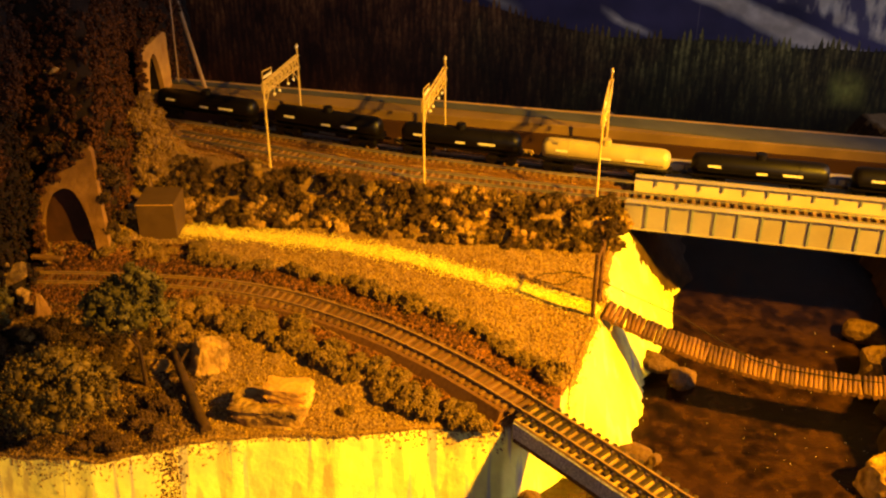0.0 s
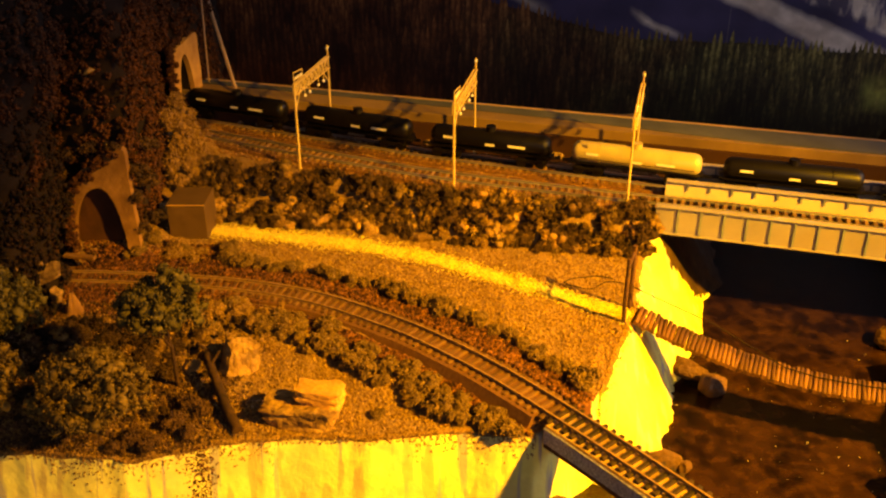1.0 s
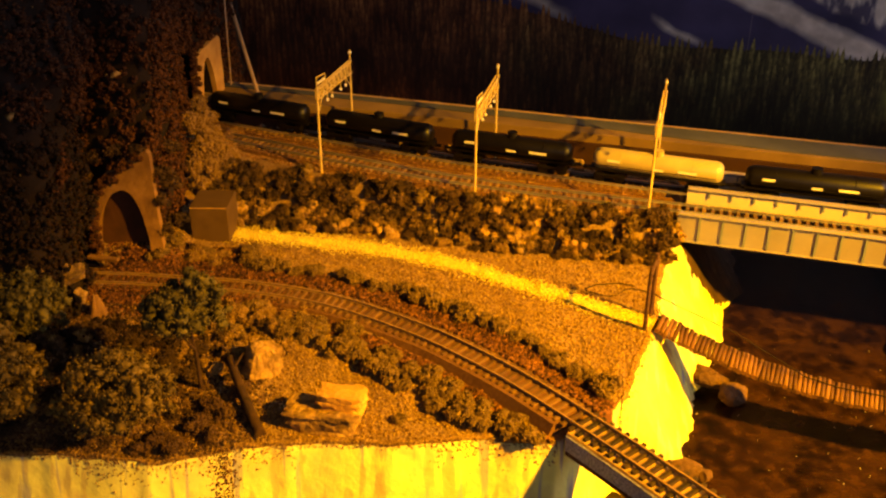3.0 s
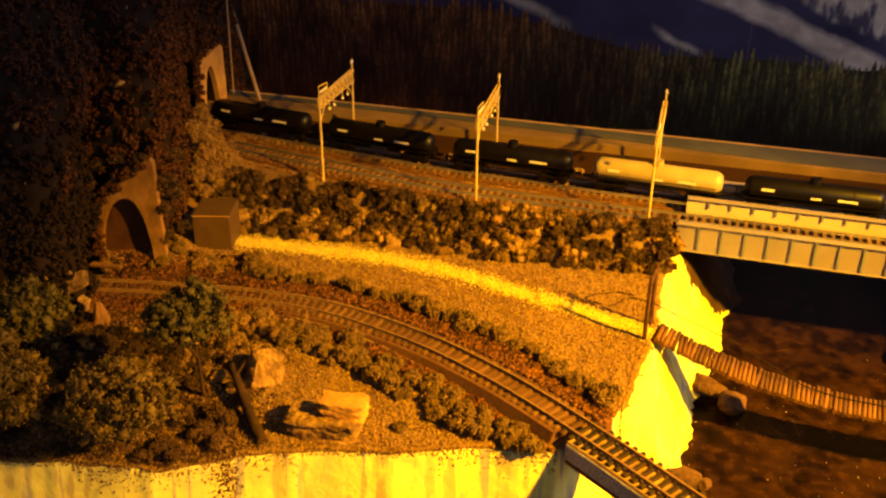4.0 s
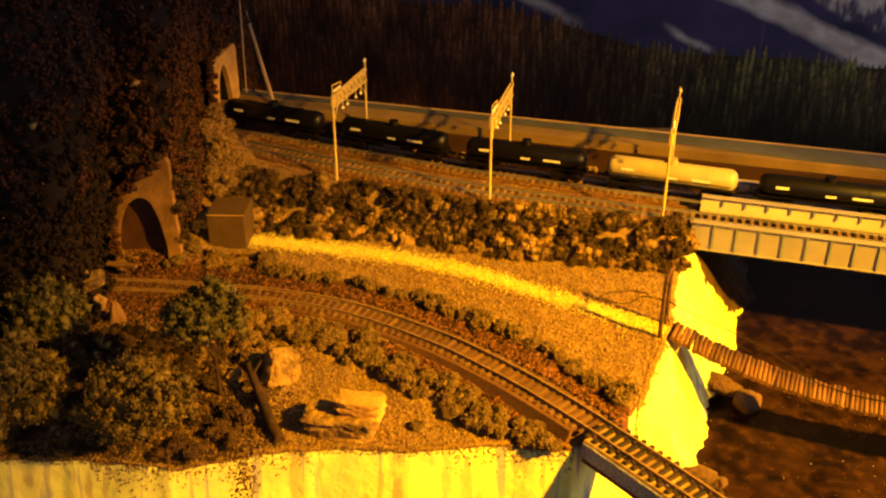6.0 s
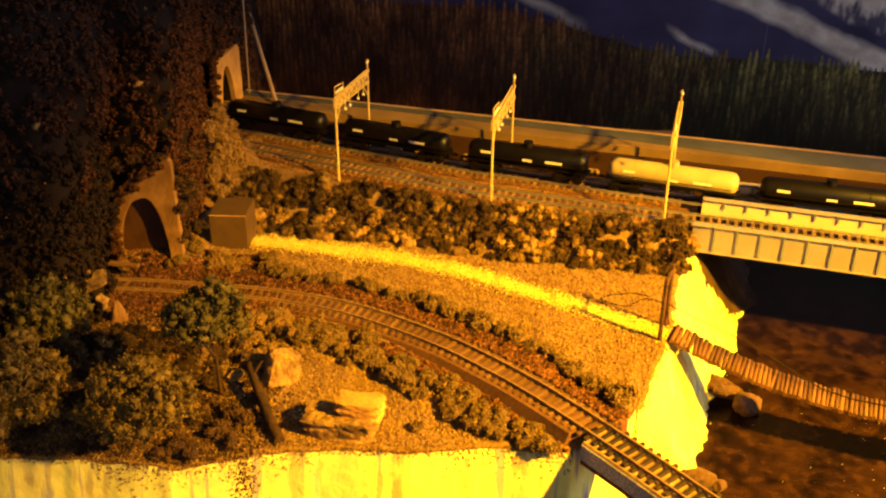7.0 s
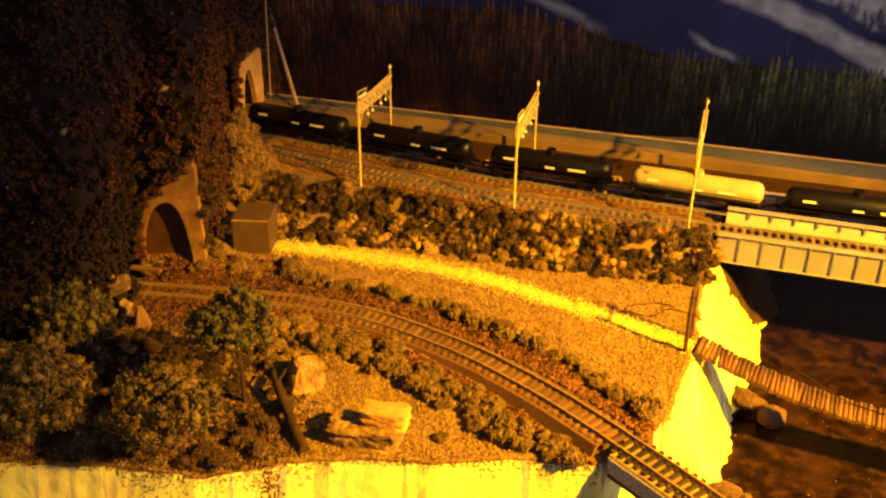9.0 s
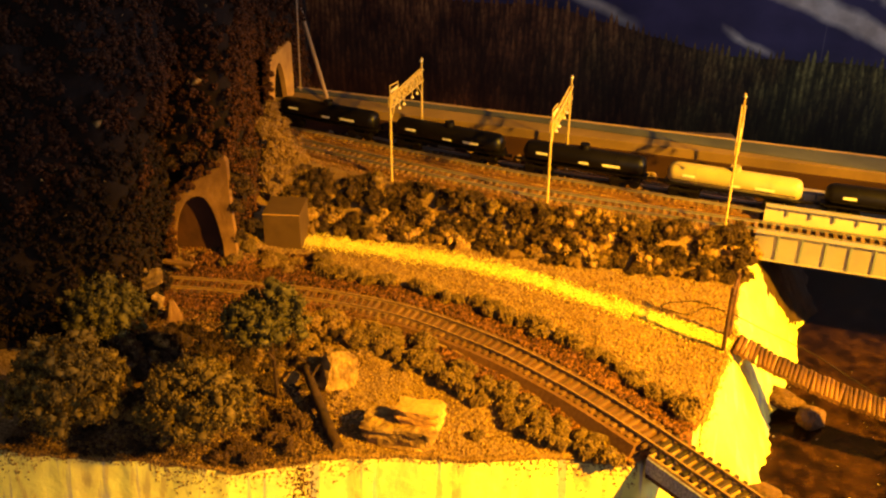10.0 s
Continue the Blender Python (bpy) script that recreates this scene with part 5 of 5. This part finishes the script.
# ---- footpath ----
def build_path():
    place, way = spline([(-0.262, 0.832), (-0.184, 0.822), (-0.101, 0.804), (-0.046, 0.784), (0.007, 0.759), (0.056, 0.731), (0.103, 0.704), (0.13, 0.688)], 0.0025)
    rows = []
    for i, (p, w) in enumerate(zip(place, way)):
        half = 0.0095 - 0.003 * i / len(place) + 0.0016 * noise.noise(Vector((i * 0.11, 0, 3)))
        side = np.array((-w[1], w[0]))
        rows.append([p + side * half * k / 3 for k in range(-3, 4)])
    xy = np.array(rows)
    z = height(xy[..., 0], xy[..., 1]) + 0.0008 - 0.0013 * (np.abs(np.arange(-3, 4)) == 3) + 0.0002 * wobble(xy[..., 0], xy[..., 1], 500, 66)
    verts = np.concatenate([xy, z[..., None]], -1).reshape(-1, 3)
    faces = [(r * 7 + c, (r + 1) * 7 + c, (r + 1) * 7 + c + 1, r * 7 + c + 1) for r in range(len(rows) - 1) for c in range(6)]
    tagged(from_mesh("footpath", arrays("footpath", verts, faces, True), mat("path_base", [(0.45, 0.33, 0.055), (0.75, 0.58, 0.115)], 600, 0.95, bump=0.8, bump_scale=700)), "pale sand footpath across the gravel meadow", "path", kind="structure")
    n = 14000
    i = RNG.integers(0, len(place), n)
    off = RNG.normal(0, 1.0, n) * (0.0078 - 0.0025 * i / len(place))
    on = RNG.uniform(-0.0025, 0.0025, n)
    x, y = place[i, 0] - way[i, 1] * off + way[i, 0] * on, place[i, 1] + way[i, 0] * off + way[i, 1] * on
    c = np.stack([x, y, height(x, y) + 0.0008], 1)
    tagged(from_mesh("path_sand", grains("path_sand", c, RNG.uniform(0.0004, 0.001, n), squash=0.7), M_PATH), "pale coarse sand on the footpath", "sand", kind="stuff")


build_path()


def scatter(name, x, y, sizes, material, label, category, up=0.0003):
    c = np.stack([x, y, height(x, y) + up], 1)
    return tagged(from_mesh(name, grains(name, c, sizes), material), label, category, kind="stuff")


def beside(line, lo, hi, n):
    place, way = spline(line, 0.003)
    i = RNG.integers(0, len(place), n)
    off, on = RNG.uniform(lo, hi, n), RNG.uniform(-0.0015, 0.0015, n)
    return place[i, 0] - way[i, 1] * off + way[i, 0] * on, place[i, 1] + way[i, 0] * off + way[i, 1] * on


x, y = np.concatenate([beside(FRONT_LINE[:9], 0.02, 0.043, 15000), beside(FRONT_LINE[:9], -0.037, -0.0235, 8000), beside(FRONT_LINE[:4], -0.026, 0.026, 2500)], 1)
ok = (height(x, y, True) < 0.02) & (x > -0.345)


def build_ballast_bed():
    """A brown strip under the loose ballast on the far side of the curved track."""
    place, way = spline(FRONT_LINE[:9], 0.004)
    keep = (place[:, 0] > -0.34) & (place[:, 0] < 0.085)
    place, way = place[keep], way[keep]
    off = np.linspace(0.0195, 0.042, 8)[None] + 0.002 * np.array([noise.noise(Vector((i * 0.2, 0, 5))) for i in range(len(place))])[:, None]
    x, y = place[:, :1] - way[:, 1:2] * off, place[:, 1:2] + way[:, :1] * off
    verts = np.stack([x, y, height(x, y) + 0.0006], -1).reshape(-1, 3)
    faces = [(r * 8 + c, (r + 1) * 8 + c, (r + 1) * 8 + c + 1, r * 8 + c + 1) for r in range(len(place) - 1) for c in range(7) if height(*verts[r * 8 + c, :2], True) < 0.03]
    tagged(from_mesh("ballast_bed", arrays("ballast_bed", verts, faces), M_BALLAST), "brown bed under loose track ballast", "ballast", kind="structure")


build_ballast_bed()
scatter("ballast", x[ok], y[ok], RNG.uniform(0.0012, 0.0025, ok.sum()), M_BALLAST, "red-brown ballast beside the curved track", "ballast")
# ballast heaped against the far shoulder of the cork bed
rng = np.random.default_rng(61)
place, way = spline(FRONT_LINE[:9], 0.003)
i = rng.integers(0, len(place), 5200)
off = rng.uniform(0.0162, 0.0275, len(i))
x, y = place[i, 0] - way[i, 1] * off, place[i, 1] + way[i, 0] * off
c = np.stack([x, y, np.maximum(np.interp(off, [0.016, 0.019, 0.0265], [0.0106, 0.0106, 0.0]), height(x, y)) + 0.0006], 1)
keep = (x > -0.345) & (x < 0.082) & (height(x, y, True) < 0.03)
tagged(from_mesh("ballast", grains("ballast", c[keep], rng.uniform(0.0011, 0.0022, keep.sum())), M_BALLAST), "red-brown ballast heaped against the cork bed", "ballast", kind="stuff")
n = 7000
x, y = RNG.uniform(-0.36, -0.19, n), RNG.uniform(0.675, 0.8, n)
ok = (wobble(x, y, 60, 71) > -0.9 + 1.6 * smooth((x + 0.25) / 0.06)) & (np.abs(y - np.interp(x, [p[0] for p in FRONT_LINE], [p[1] for p in FRONT_LINE])) > 0.012)
scatter("ballast", x[ok], y[ok], RNG.uniform(0.0008, 0.0019, ok.sum()), M_BALLAST, "red-brown ballast spread before the tunnels", "ballast")
x, y = beside(FRONT_LINE[:5], -0.019, 0.019, 8000)
ok = (x > -0.36) & (RNG.random(len(x)) < 1 - smooth((x + 0.25) / 0.09))
c = np.stack([x[ok], y[ok], np.full(ok.sum(), 0.0109)], 1)
tagged(from_mesh("ballast", grains("ballast", c, RNG.uniform(0.0007, 0.0015, len(c))), M_BALLAST), "red-brown ballast between sleepers near the tunnel", "ballast", kind="stuff")
x, y = np.concatenate([beside(NEAR_LINE[:8], -0.032, 0.027, 9000), beside(FAR_LINE[:8], -0.02, 0.034, 9000)], 1)
ok = (height(x, y, True) < 0.02) & (x > -0.33)
scatter("ballast", x[ok], y[ok], RNG.uniform(0.0006, 0.0014, ok.sum()), M_BALLAST_UP, "brown ballast round the upper tracks", "ballast", 0.0)
# ballast packed between the upper sleepers
x, y = np.concatenate([beside(line[:8], -0.0195, 0.0195, 9000) for line in (NEAR_LINE, FAR_LINE)], 1)
ok = (x < 0.165) & (x > -0.34)
c = np.stack([x[ok], y[ok], np.full(ok.sum(), 0.0427)], 1)
tagged(from_mesh("ballast", grains("ballast", c, RNG.uniform(0.0007, 0.0014, len(c))), M_BALLAST_UP), "orange-brown ballast packed between the upper sleepers", "ballast", kind="stuff")
n = 10000
x, y = RNG.uniform(-0.4, -0.165, n), RNG.uniform(0.505, 0.695, n)
ok = (height(x, y, True) < 0.015) & (RNG.random(n) < 1 - smooth((x + 0.195 + 0.5 * np.maximum(y - 0.615, 0)) / 0.045))
scatter("gravel", x[ok], y[ok], RNG.uniform(0.0006, 0.0015, ok.sum()), M_RUSSET, "brown leaf crumbs under the trees", "gravel", 0.0008)
n = 54000
x, y = RNG.uniform(-0.4, 0.16, n), RNG.uniform(0.5, 0.84, n)
LINE_Y = spline(FRONT_LINE, 0.004)[0]
aside = (y - np.interp(x, LINE_Y[:, 0], LINE_Y[:, 1])) * np.cos(np.arctan(np.interp(x, [-0.3, -0.14, -0.06, 0.03, 0.1], [0.05, 0.35, 0.65, 0.95, 1.08])))
strip = (aside > -0.036 + 0.003 * wobble(x, y, 120, 31)) & (aside < 0.042 + 0.004 * wobble(x, y, 120, 32))
ok = (height(x, y, True) < 0.015) & (y < BANK(x)) & ~((y < 0.7) & (y > 0.65) & (x < -0.36)) & (~strip | (RNG.random(n) < 0.08))
scatter("gravel", x[ok], y[ok], RNG.uniform(0.0004, 0.0012, ok.sum()), M_GRIT, "tan coarse gravel over the model meadow", "gravel")


# ---- footbridge ----
def foot_place(x):
    """The footbridge's middle line: straight in plan, hanging between its banks."""
    t = (x - 0.134) / (0.43 - 0.134)
    return Vector((x, 0.69 - 0.35 * (x - 0.138), 0.0115 - 0.0318 * (1 - (2 * t - 1) ** 2)))


def build_footbridge():
    a = foot_place(0.134)
    ob = empty("footbridge", tuple(a), "hanging footbridge of round brown planks over the gorge", "bridge")
    rng = np.random.default_rng(17)
    bm = bmesh.new()
    bmesh.ops.create_cone(bm, cap_ends=True, segments=12, radius1=0.00198, radius2=0.0019, depth=0.0275, matrix=pose(0, 0, 0, 90, 0, 0))
    for f in bm.faces:
        f.smooth = len(f.verts) == 4
    me = bpy.data.meshes.new("plank")
    bm.to_mesh(me)
    bm.free()
    me.materials.append(M_LOG)
    turn = math.degrees(math.atan2(-0.35, 1))
    x = 0.138
    while x < 0.43:
        p = foot_place(x) - a
        k = new("plank", me)
        k.parent = ob
        thick = rng.uniform(0.92, 1.06)
        k.matrix_basis = pose(p.x, p.y + rng.normal(0, 0.0004), p.z + rng.normal(0, 0.0003), 0, 0, turn + rng.normal(0, 1.6)) @ Matrix.Diagonal((thick, rng.uniform(0.93, 1.06), thick, 1))
        x += 0.0034
    across = Vector((0.35, 1, 0)).normalized()
    for side in (-0.011, 0.011):
        bm = bmesh.new()
        pts = [foot_place(0.134 + 0.296 * k / 24) + across * side - a - Vector((0, 0, 0.002)) for k in range(25)]
        for p, q in zip(pts, pts[1:]):
            rod(bm, p, q, 0.0006, sides=5)
        part("cable", bm, M_CORD, ob, "dark cable under the planks")
    return ob


build_footbridge()

ob = empty("bridge_posts", (0.127, 0.69, 0.01), "pair of dark wooden posts with a rope at the footbridge", "posts")
TOPS = []
for x, y in ((0.1235, 0.679), (0.1315, 0.702)):
    bm = rod(bmesh.new(), (x - 0.127, y - 0.69, -0.006), (x - 0.127, y - 0.69, 0.059), 0.0019, 0.0017)
    part("post", bm, M_POST, ob)
    TOPS.append(Vector((x, y, 0.067)))
part("crossbar", rod(bmesh.new(), TOPS[0] - Vector((0.127, 0.69, 0.014)) + Vector((0, -0.003, 0)), TOPS[1] - Vector((0.127, 0.69, 0.014)) + Vector((0, 0.003, 0)), 0.0012), M_POST, ob)
# a rope hangs from the far post, meets the planks in the middle of the span and runs on along them
bm = bmesh.new()
ROPE = [(0.1315, 0.0335), (0.1517, 0.0265), (0.1745, 0.0195), (0.1965, 0.0125), (0.224, -0.001), (0.252, -0.0145), (0.276, -0.0178), (0.3135, -0.0165), (0.35, -0.0125), (0.39, -0.002), (0.43, 0.0135)]
pts = [Vector((x - 0.127, 0.0048 - 0.35 * (x - 0.138), z - 0.01)) for x, z in ROPE]
for p, q in zip(pts, pts[1:]):
    rod(bm, p, q, 0.0005, sides=5)
part("rope", bm, M_CORD, ob, "thin dark sagging rope")


# bowed rope shadow on the gravel beside the posts, put in as a dark wire
ROPE_SHADE = [(0.135, 0.741), (0.118, 0.744), (0.105, 0.736), (0.09, 0.736), (0.08, 0.7405), (0.084, 0.748), (0.096, 0.754), (0.112, 0.754), (0.126, 0.746)]
way = spline([(x, y, 0.0) for x, y in ROPE_SHADE], 0.003)[0]
bm = bmesh.new()
pts = [Vector((p[0], p[1], float(height(p[0], p[1])) + 0.0014 + 0.0008 * math.sin(i * 0.4))) for i, p in enumerate(way)]
for p, q in zip(pts, pts[1:]):
    rod(bm, p, q, 0.00042, sides=5)
tagged(part("wire", bm, M_CORD), "thin dark wire standing in for a rope's shadow on gravel", "wire")


# ---- catenary gantries ----
def build_gantry(front, rear):
    f, r = Vector((*front, UPPER_Z)), Vector((*rear, UPPER_Z))
    base = f.copy()
    ob = empty("catenary_gantry", tuple(base), "cream lattice catenary gantry over the upper tracks", "gantry", "catenary gantries")
    r = r - base
    f = Vector()
    up = Vector((0, 0, 1))
    part("mast", rod(bmesh.new(), f - up * 0.008, f + up * 0.088, 0.0014, 0.0011, 8), M_MAST, ob)
    part("mast", rod(bmesh.new(), r - up * 0.012, r + up * 0.103, 0.0013, 0.001, 8), M_MAST, ob)
    bm = bmesh.new()
    lo, n = 0.0775, 9

    def chord(t, top):
        # the beam rises a little and deepens towards the rear mast
        return f.lerp(r, t) + up * (0.0865 + 0.004 * t if top else 0.0765 + 0.0015 * t)

    for off in (Vector((0.0016, 0, 0)), Vector((-0.0016, 0, 0))):
        for top in (True, False):
            rod(bm, chord(0, top) + off, chord(1, top) + off, 0.0009 if top else 0.0007, sides=6)
        for k in range(n):
            rod(bm, chord(k / n, k % 2 == 0) + off, chord((k + 1) / n, k % 2 == 1) + off, 0.0006, sides=5)
            rod(bm, chord(k / n, True) + off, chord(k / n, False) + off, 0.0005, sides=5)
    for k in range(n + 1):
        rod(bm, chord(k / n, True) + Vector((0.0016, 0, 0)), chord(k / n, True) - Vector((0.0016, 0, 0)), 0.0005, sides=5)
    hi = 0.0865
    part("truss", bm, M_MAST, ob, "cream lattice beam")
    for t, h in ((0.0, 0.06), (1.0, 0.062)):
        m = f.lerp(r, t)
        part("brace", rod(bmesh.new(), m + up * h, f.lerp(r, 0.16 if t == 0 else 0.84) + up * lo, 0.0006, sides=5), M_MAST, ob)
    for t in (0.28, 0.42, 0.68, 0.84):
        m = f.lerp(r, t)
        arm = part("hanger", rod(bmesh.new(), m + up * lo, m + up * (lo - 0.009), 0.0005, sides=5), M_MAST, ob)
        bm = bmesh.new()
        bmesh.ops.create_uvsphere(bm, u_segments=8, v_segments=6, radius=0.0017, matrix=Matrix.Translation(m + up * (lo - 0.0095)))
        part("insulator", bm, M_BEAD, arm, "white insulator bead")
    sign = bmesh.new()
    p, q = f + up * hi, f.lerp(r, 0.24) + up * hi
    for a, b in ((p, p + up * 0.013), (q, q + up * 0.011), (p + up * 0.0125, q + up * 0.0105), (p + up * 0.005, q + up * 0.004)):
        rod(sign, a, b, 0.0006, sides=5)
    frame_ob = part("frame", sign, M_MAST, ob)
    for k in range(4):
        bm = bmesh.new()
        bmesh.ops.create_uvsphere(bm, u_segments=8, v_segments=6, radius=0.0014, matrix=Matrix.Translation(p.lerp(q, 0.2 + 0.22 * k) + up * 0.006))
        part("insulator", bm, M_BEAD, frame_ob, "white insulator bead")
    for k in (-1, 1):
        bm = bmesh.new()
        bmesh.ops.create_uvsphere(bm, u_segments=8, v_segments=6, radius=0.0017, matrix=Matrix.Translation(r + up * 0.1 + Vector((0, k * 0.0022, 0))))
        part("insulator", bm, M_BEAD, ob, "white insulator bead")
    return ob


for front, rear in (((-0.183, 0.917), (-0.162, 1.003)), ((-0.022, 0.866), (-0.003, 0.963)), ((0.143, 0.833), (0.1628, 0.925))):
    build_gantry(front, rear)

tagged(part("leaning_stick", rod(bmesh.new(), (-0.2755, 1.046, 0.0765), (-0.388, 1.292, 0.2165), 0.0023, 0.0025), M_STICK), "pale wooden stick leaning back from the ledge", "stick")
tagged(part("thin_wire", rod(bmesh.new(), (-0.317, 1.083, 0.0765), (-0.313, 1.083, 0.27), 0.0009, sides=6), M_STICK), "thin pale upright wire standing on the ledge", "wire")


# ---- goods train ----
def build_tank_car(material, label):
    ob = empty("tank_car", (0, 0, 0), label, "tank car", "tank cars of the train")
    bm = bmesh.new()
    ring = [(-0.0635, 0.002), (-0.063, 0.006), (-0.0605, 0.0095), (-0.056, 0.011), (0.056, 0.011), (0.0605, 0.0095), (0.063, 0.006), (0.0635, 0.002)]
    loops = [[bm.verts.new((x, r * math.cos(a), 0.0215 + r * math.sin(a))) for a in np.linspace(0, 2 * math.pi, 24, endpoint=False)] for x, r in ring]
    for a, b in zip(loops, loops[1:]):
        for k in range(24):
            f = bm.faces.new((a[k], a[(k + 1) % 24], b[(k + 1) % 24], b[k]))
            f.smooth = True
    bm.faces.new(loops[0][::-1])
    bm.faces.new(loops[-1])
    bmesh.ops.recalc_face_normals(bm, faces=bm.faces)
    tank = part("tank", bm, material, ob)
    part("dome", rod(bmesh.new(), (0, 0, 0.031), (0, 0, 0.0368), 0.0054, 0.005, 16), material, tank)
    for x in (-0.035, 0.035):
        part("band", rod(bmesh.new(), (x - 0.0006, 0, 0.0215), (x + 0.0006, 0, 0.0215), 0.0113, sides=24), material, tank)
    for sx, w, zz in ((-0.042, 0.012, 0.0235), (0.03, 0.018, 0.021), (0.002, 0.01, 0.02)):
        part("marking", box(bmesh.new(), (w, 0.0006, 0.0024), (sx, -0.01105, zz)), M_WHITE, tank, "white marking bar")
    part("frame", box(bmesh.new(), (0.132, 0.013, 0.003), (0, 0, 0.0115), bevel=0.0004), M_TANK, ob)
    part("walkway", box(bmesh.new(), (0.126, 0.023, 0.0008), (0, 0, 0.0132)), M_TANK, ob)
    bm = bmesh.new()
    for y in (-0.0125, 0.0125):
        rod(bm, (-0.058, y, 0.019), (0.058, y, 0.019), 0.0004, sides=5)
    part("handrail", bm, M_TANK, ob)
    for x in (-0.045, 0.045):
        bogie = part("bogie", box(bmesh.new(), (0.028, 0.021, 0.0035), (x, 0, 0.0068), bevel=0.0006), M_TANK, ob)
        for dx in (-0.01, 0.01):
            for y in (-0.0082, 0.0082):
                part("wheel", rod(bmesh.new(), (x + dx, y - 0.0012, 0.0058), (x + dx, y + 0.0012, 0.0058), 0.0058, sides=18), M_TANK, bogie)
    for x in (-0.069, 0.069):
        part("coupler", box(bmesh.new(), (0.009, 0.003, 0.0025), (x, 0, 0.0105)), M_TANK, ob)
    return ob


def put_train():
    place, way = spline(FAR_LINE, 0.001)
    black = build_tank_car(M_TANK, "black tank car with white markings on the upper track")
    pale = build_tank_car(M_TANK_PALE, "pale cream tank car among black ones")
    for k, x in enumerate((0.443, 0.157, 0.3, 0.014, -0.129, -0.272)):
        i = int(np.argmin(np.abs(place[:, 0] - x)))
        m = pose(place[i, 0], place[i, 1], 0.0475, 0, 0, math.degrees(math.atan2(way[i, 1], way[i, 0])))
        if k == 1:
            pale.matrix_world = m
        elif k == 0:
            black.matrix_world = m
        else:
            copy_thing(black, m)


put_train()


# ---- crumbs, glints and flakes ----
def cliff_crumbs():
    """Gravel that has spilled over the rim and sticks to the plaster."""
    x = RNG.uniform(-0.42, 0.045, 9000)
    drop = np.abs(RNG.normal(0, 0.0026, len(x))) - 0.003
    y = FRONT(x) + rim_wander(x, FRONT(x)) - drop
    patch = (wobble(x, y, 28, 61) > -0.1) | (drop < 0.001)
    scatter("gravel", x[patch], y[patch], RNG.uniform(0.0003, 0.001, patch.sum()), M_GRIT, "loose gravel spilling over the plaster rim", "gravel", 0.0002)
    y = RNG.uniform(0.57, 0.82, 1200)
    x = RIM(y) + np.abs(RNG.normal(0, 0.003, len(y))) - 0.002
    scatter("gravel", x, y, RNG.uniform(0.0004, 0.0012, len(y)), M_GRIT, "loose gravel along the gorge rim", "gravel", 0.0002)
    x = -0.187 + RNG.normal(0, 0.005, 700)
    y = FRONT(x) - RNG.uniform(0, 0.016, 700)
    scatter("gravel", x, y, RNG.uniform(0.0004, 0.0011, 700), M_BALLAST, "brown gravel run down a seep in the cliff", "gravel", 0.0002)


cliff_crumbs()
# glints on the water surface, put in as tiny pale chips
c = np.stack([RNG.uniform(0.12, 0.42, 130), RNG.uniform(0.42, 0.8, 130), np.full(130, WATER_Z + 0.0006)], 1)
tagged(from_mesh("water_flecks", grains("water_flecks", c, RNG.uniform(0.0002, 0.0005, 130)), M_WHITE), "tiny pale chips standing in for glints on dark water", "flecks", kind="stuff")
spots = [(0.586, 0.19, 0.0042), (0.578, 0.188, 0.002), (0.394, 0.196, 0.0032), (0.362, 0.124, 0.0012), (0.418, 0.06, 0.003), (0.394, 0.068, 0.0018), (0.514, 0.06, 0.0016), (0.466, 0.06, 0.002), (0.362, 0.164, 0.0012), (0.394, 0.148, 0.001)]
spots += [(RNG.uniform(0.25, HILL_RUN[9]), RNG.uniform(0.11, 0.3), RNG.uniform(0.0006, 0.0014)) for k in range(10)]
c = np.array([(*[float(v) for v in hill_place(a, b)], b) for a, b, r in spots]) + (0.006, -0.006, 0)
tagged(from_mesh("pale_flakes", grains("pale_flakes", c, [r for a, b, r in spots]), M_ROCK), "pale flakes caught in the hill scrub", "flakes", kind="stuff")
tagged(part("peg", rod(bmesh.new(), (0.167, 0.811, 0.012), (0.1675, 0.811, 0.034), 0.0009, 0.0006, 6), M_BEAD), "small white peg at the gorge rim", "peg")
